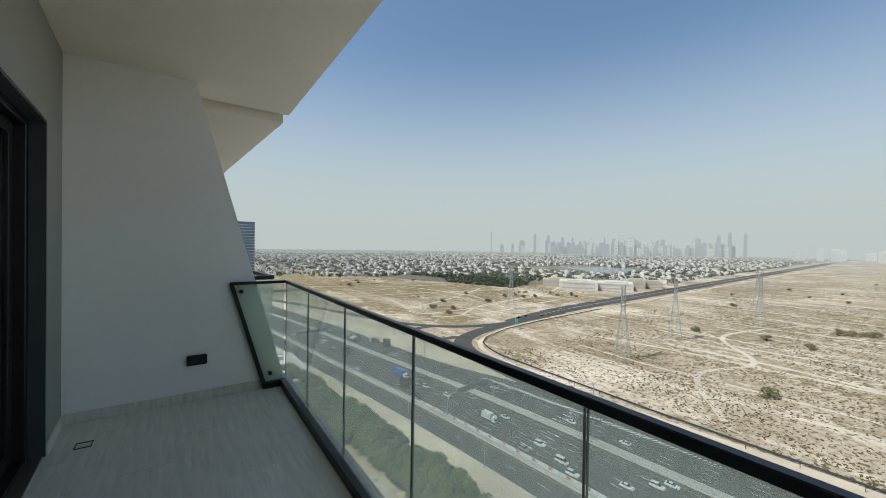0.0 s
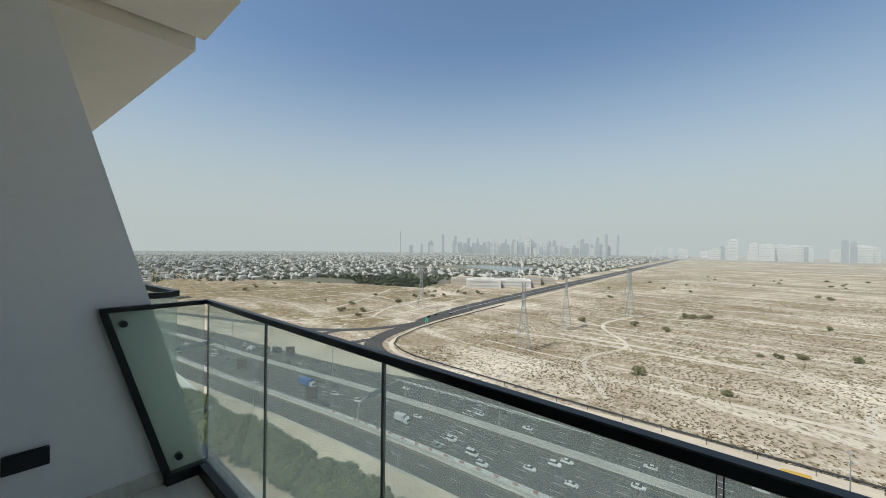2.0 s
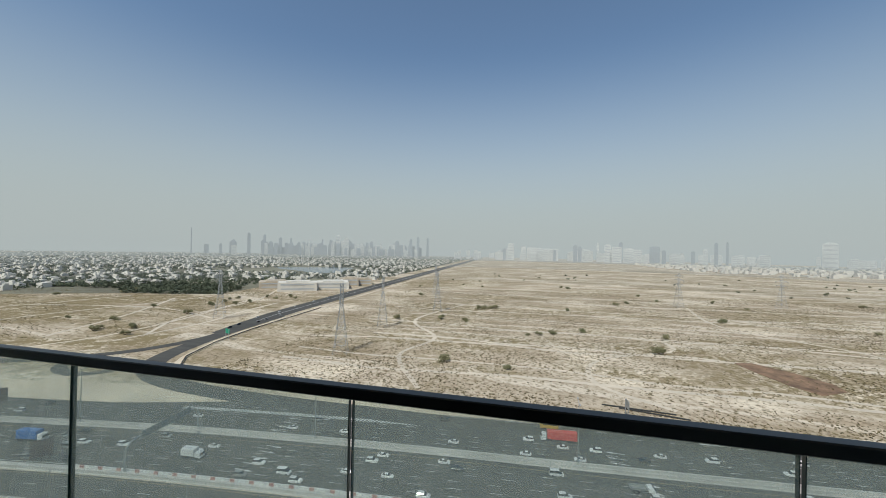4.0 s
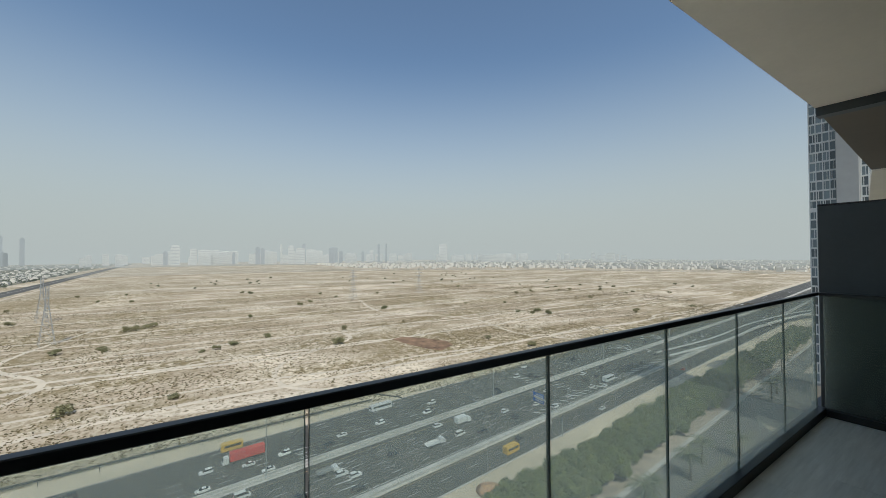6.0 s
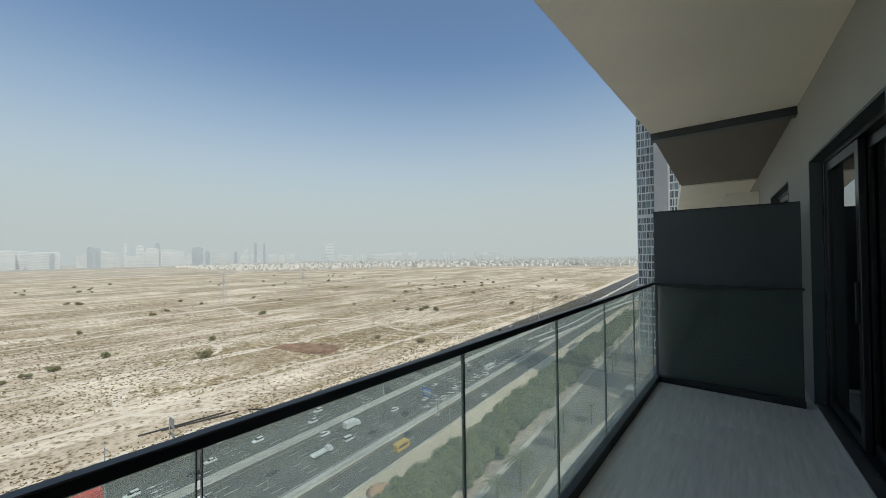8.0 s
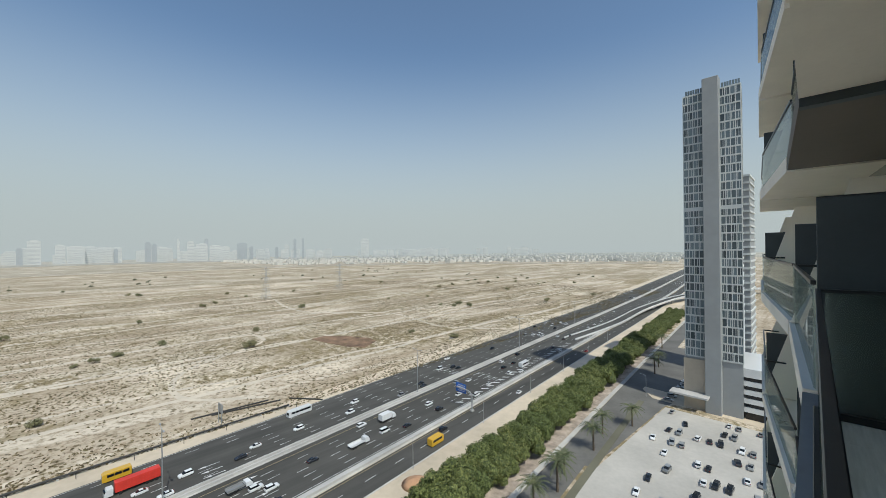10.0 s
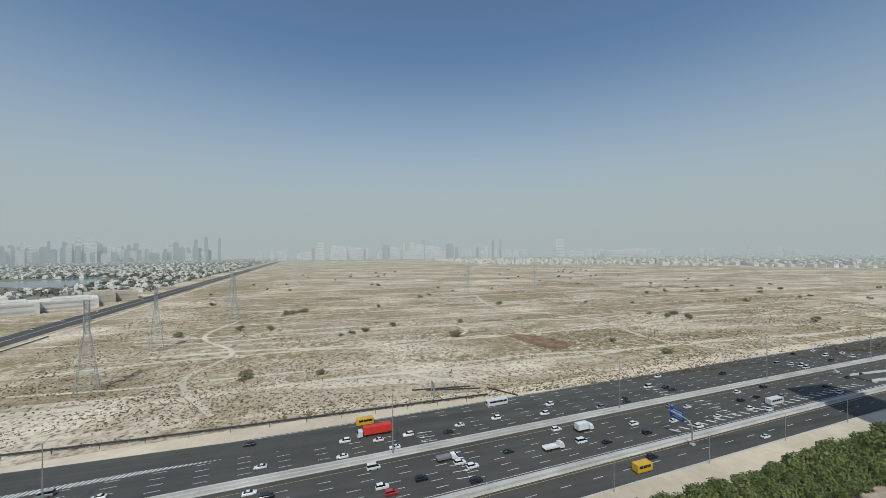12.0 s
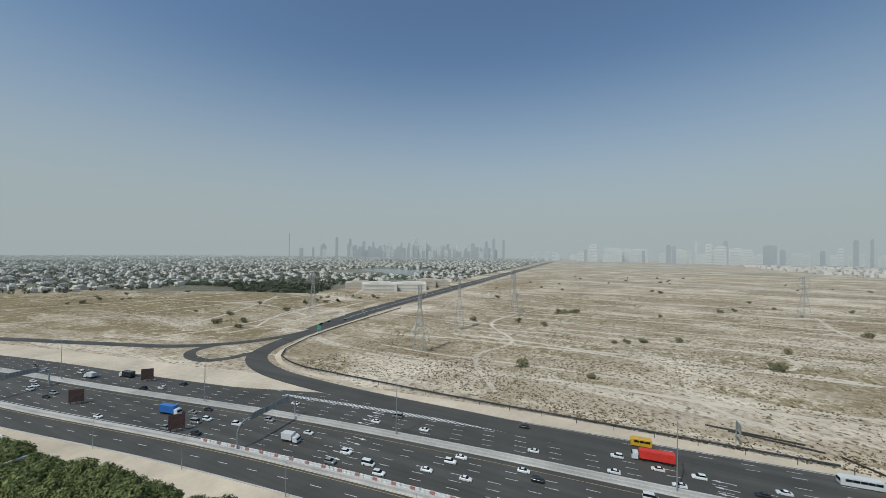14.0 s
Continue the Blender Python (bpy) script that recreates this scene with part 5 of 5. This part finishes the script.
# ======== the far distance ========
villas = bmesh.new()
green = []
cnt = 0
while cnt < 4400:
    x, y = (rnd.uniform(110, 2300), rnd.uniform(330, 2300)) if rnd.random() < 0.55 else (rnd.uniform(110, 4300), rnd.uniform(330, 4300))
    edge = 302 + (x - 770) * 0.082 + 55
    if y < edge or math.hypot(x, y) > 4600 or math.hypot(x, y) < 830 or (900 < x < 1310 and 560 < y < 910):
        continue
    if x < 760 and y < 480:
        continue
    cnt += 1
    w_, l_, h_ = rnd.uniform(6, 14), rnd.uniform(7, 16), rnd.uniform(4, 7.5)
    add_box(villas, x - w_ / 2, y - l_ / 2, GZ, x + w_ / 2, y + l_ / 2, GZ + h_)
    if rnd.random() < 0.6:
        add_box(villas, x - w_ / 4, y - l_ / 4, GZ + h_, x + w_ / 5, y + l_ / 4, GZ + h_ + 2.6)
    for _ in range(6):
        green.append((x + rnd.uniform(-26, 26), y + rnd.uniform(-22, 22)))
while cnt < 6800:
    x, y = rnd.uniform(300, 3600), rnd.uniform(-4400, -700)
    dd = math.hypot(x, y)
    if dd < 1900 or dd > 4600 or x < XM(y) + 120 or x > 2400 + 0.15 * y + 900:
        continue
    cnt += 1
    w_, l_, h_ = rnd.uniform(10, 26), rnd.uniform(10, 28), rnd.uniform(6, 15)
    add_box(villas, x - w_ / 2, y - l_ / 2, GZ, x + w_ / 2, y + l_ / 2, GZ + h_)
    if rnd.random() < .5:
        green.append((x + rnd.uniform(-25, 25), y + rnd.uniform(-25, 25)))
tagged(mesh_object("villas", villas, VILLA_WALL), "far district of low pale flat-roofed villas", "villas", kind="stuff")
# belt of trees before the villas
for _ in range(520):
    a, w_ = rnd.random(), rnd.random() ** 1.5 * 70
    green.append((481 - 67 * a + w_, 470 + 440 * a + w_ * 0.5))
for _ in range(620):
    a, b = rnd.random(), rnd.random() ** 1.4
    x0, y0 = 413 + 36 * a, 585 - 145 * a
    x1, y1 = 723 - 40 * a, 1025 - 470 * a
    green.append((x0 + (x1 - x0) * b, y0 + (y1 - y0) * b))
quads = []
for x, y in green:
    r_ = rnd.uniform(2.5, 5)
    quads += leaf_cloud([(x + rnd.uniform(-2, 2), y + rnd.uniform(-2, 2), GZ + r_ * .9, r_)], 13, 1.7, 0.8, rnd.randrange(10**6))
tagged(quad_mesh("far_trees", quads, FAR_GREEN), "dark green trees among the far villas", "trees", kind="stuff")


def block(x, y, w_, d_, h_, material, label, name="far_building", group="far buildings"):
    a = math.degrees(math.atan2(y, x))
    v = thing(name, pose(x, y, GZ, 0, 0, a), label, "building", group)
    part("wall", boxes(((-d_ / 2, -w_ / 2, 0, d_ / 2, w_ / 2, h_),)), material, v)
    part("roof", boxes(((-d_ / 2.6, -w_ / 3, h_, d_ / 3, w_ / 3.4, h_ + max(2, h_ * .05)),)), material, v)
    n_ = max(2, min(6, int(h_ / 12)))
    for j in range(n_):
        z = h_ * (j + 0.4) / n_
        part("window", box(-d_ / 2 - 0.3, -w_ * .42, z, -d_ / 2 + .1, w_ * .42, z + h_ * .32 / n_), CITY if material is CITY else CITY_BAND, v)
    return v


# large pale halls beside the diagonal road
for x, y, w_, d_, h_ in ((545, 385, 60, 40, 14), (600, 352, 55, 50, 12), (560, 440, 50, 40, 12), (650, 345, 34, 30, 15), (690, 338, 40, 30, 11)):
    block(x, y, w_, d_, h_, BEIGE if w_ < 52 else VILLA_WALL, "large pale hall beside the diagonal road", "retail_hall", "large pale halls")


def far_tower(az, dist, w_, h_, material, label):
    x, y = -math.sin(radians(az)) * dist, math.cos(radians(az)) * dist
    return block(x, y, w_, w_ * .8, h_ + 0.0, material, label)


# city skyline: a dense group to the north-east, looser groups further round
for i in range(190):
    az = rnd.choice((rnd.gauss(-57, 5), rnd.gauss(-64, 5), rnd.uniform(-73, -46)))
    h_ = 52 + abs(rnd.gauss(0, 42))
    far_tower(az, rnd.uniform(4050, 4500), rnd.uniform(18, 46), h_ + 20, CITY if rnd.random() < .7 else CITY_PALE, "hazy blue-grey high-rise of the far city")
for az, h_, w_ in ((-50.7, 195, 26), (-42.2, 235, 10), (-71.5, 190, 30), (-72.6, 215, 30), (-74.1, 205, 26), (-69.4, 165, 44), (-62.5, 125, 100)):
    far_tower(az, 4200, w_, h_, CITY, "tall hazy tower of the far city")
APARTMENTS = ((CITY_PALE, ((-86.9, 96, 182), (-88.8, 76, 150), (-90.0, 139, 140), (-91.8, 50, 120), (-99.2, 27, 199), (-100.5, 75, 182), (-101.7, 118, 160),
                           (-103.2, 129, 145), (-104.3, 107, 132), (-111.9, 54, 145), (-122.9, 120, 204))),
              (CITY, ((-85.9, 43, 125), (-93.3, 32, 118), (-96.2, 55, 170), (-96.8, 50, 158), (-102.2, 43, 204), (-106.3, 118, 166), (-107.4, 48, 130),
                      (-110.6, 40, 124), (-113.0, 38, 204), (-114.1, 26, 209))))
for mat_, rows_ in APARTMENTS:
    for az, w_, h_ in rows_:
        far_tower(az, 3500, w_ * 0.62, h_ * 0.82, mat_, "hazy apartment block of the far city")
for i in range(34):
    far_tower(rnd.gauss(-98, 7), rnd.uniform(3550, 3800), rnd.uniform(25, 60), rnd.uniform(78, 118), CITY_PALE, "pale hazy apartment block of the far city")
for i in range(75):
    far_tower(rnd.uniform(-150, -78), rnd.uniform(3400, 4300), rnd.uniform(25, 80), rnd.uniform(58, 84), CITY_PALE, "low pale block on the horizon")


# distance haze put in as emissive see-through sheets at growing distances
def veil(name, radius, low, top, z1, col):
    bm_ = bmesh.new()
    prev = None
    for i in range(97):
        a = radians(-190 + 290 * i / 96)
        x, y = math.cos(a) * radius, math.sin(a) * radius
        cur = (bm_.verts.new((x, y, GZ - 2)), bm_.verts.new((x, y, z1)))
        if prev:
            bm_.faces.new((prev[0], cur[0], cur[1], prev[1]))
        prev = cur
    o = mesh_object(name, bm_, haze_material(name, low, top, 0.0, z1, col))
    return tagged(o, "glowing see-through sheet that stands in for haze before the far city", "haze", kind="structure")


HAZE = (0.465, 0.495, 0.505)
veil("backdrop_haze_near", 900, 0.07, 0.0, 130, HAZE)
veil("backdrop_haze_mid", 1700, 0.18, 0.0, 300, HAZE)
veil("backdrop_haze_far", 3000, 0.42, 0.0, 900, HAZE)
# the tallest sheet also pales the low sky with its glow
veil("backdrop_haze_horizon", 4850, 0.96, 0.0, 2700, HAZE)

# ======== pieces: the plank tiles of the floor ========
tile_me = {}
for ix in range(6):
    xa, xb = -0.058 - (ix + 1) * 0.3, -0.058 - ix * 0.3 - 0.003
    y = 0.3 - (ix % 3) * 0.4
    while y < Y_N:
        ya, yb = max(y, 0.32), min(y + 1.197, Y_N - 0.003)
        lo_x = xa if xb > facade_x((ya + yb) / 2) - 0.05 else xb
        if yb - ya > 0.1 and xb - lo_x > 0.02:
            key = (round(xb - lo_x, 2), round(yb - ya, 3))
            if key not in tile_me:
                o = part("tile", box(0, 0, -0.0115, key[0], key[1], 0.0), TILE, floor)
                tile_me[key] = o.data
            else:
                o = new("tile", tile_me[key])
                o.parent = floor
            o.location = (lo_x, ya, 0)
        y += 1.2
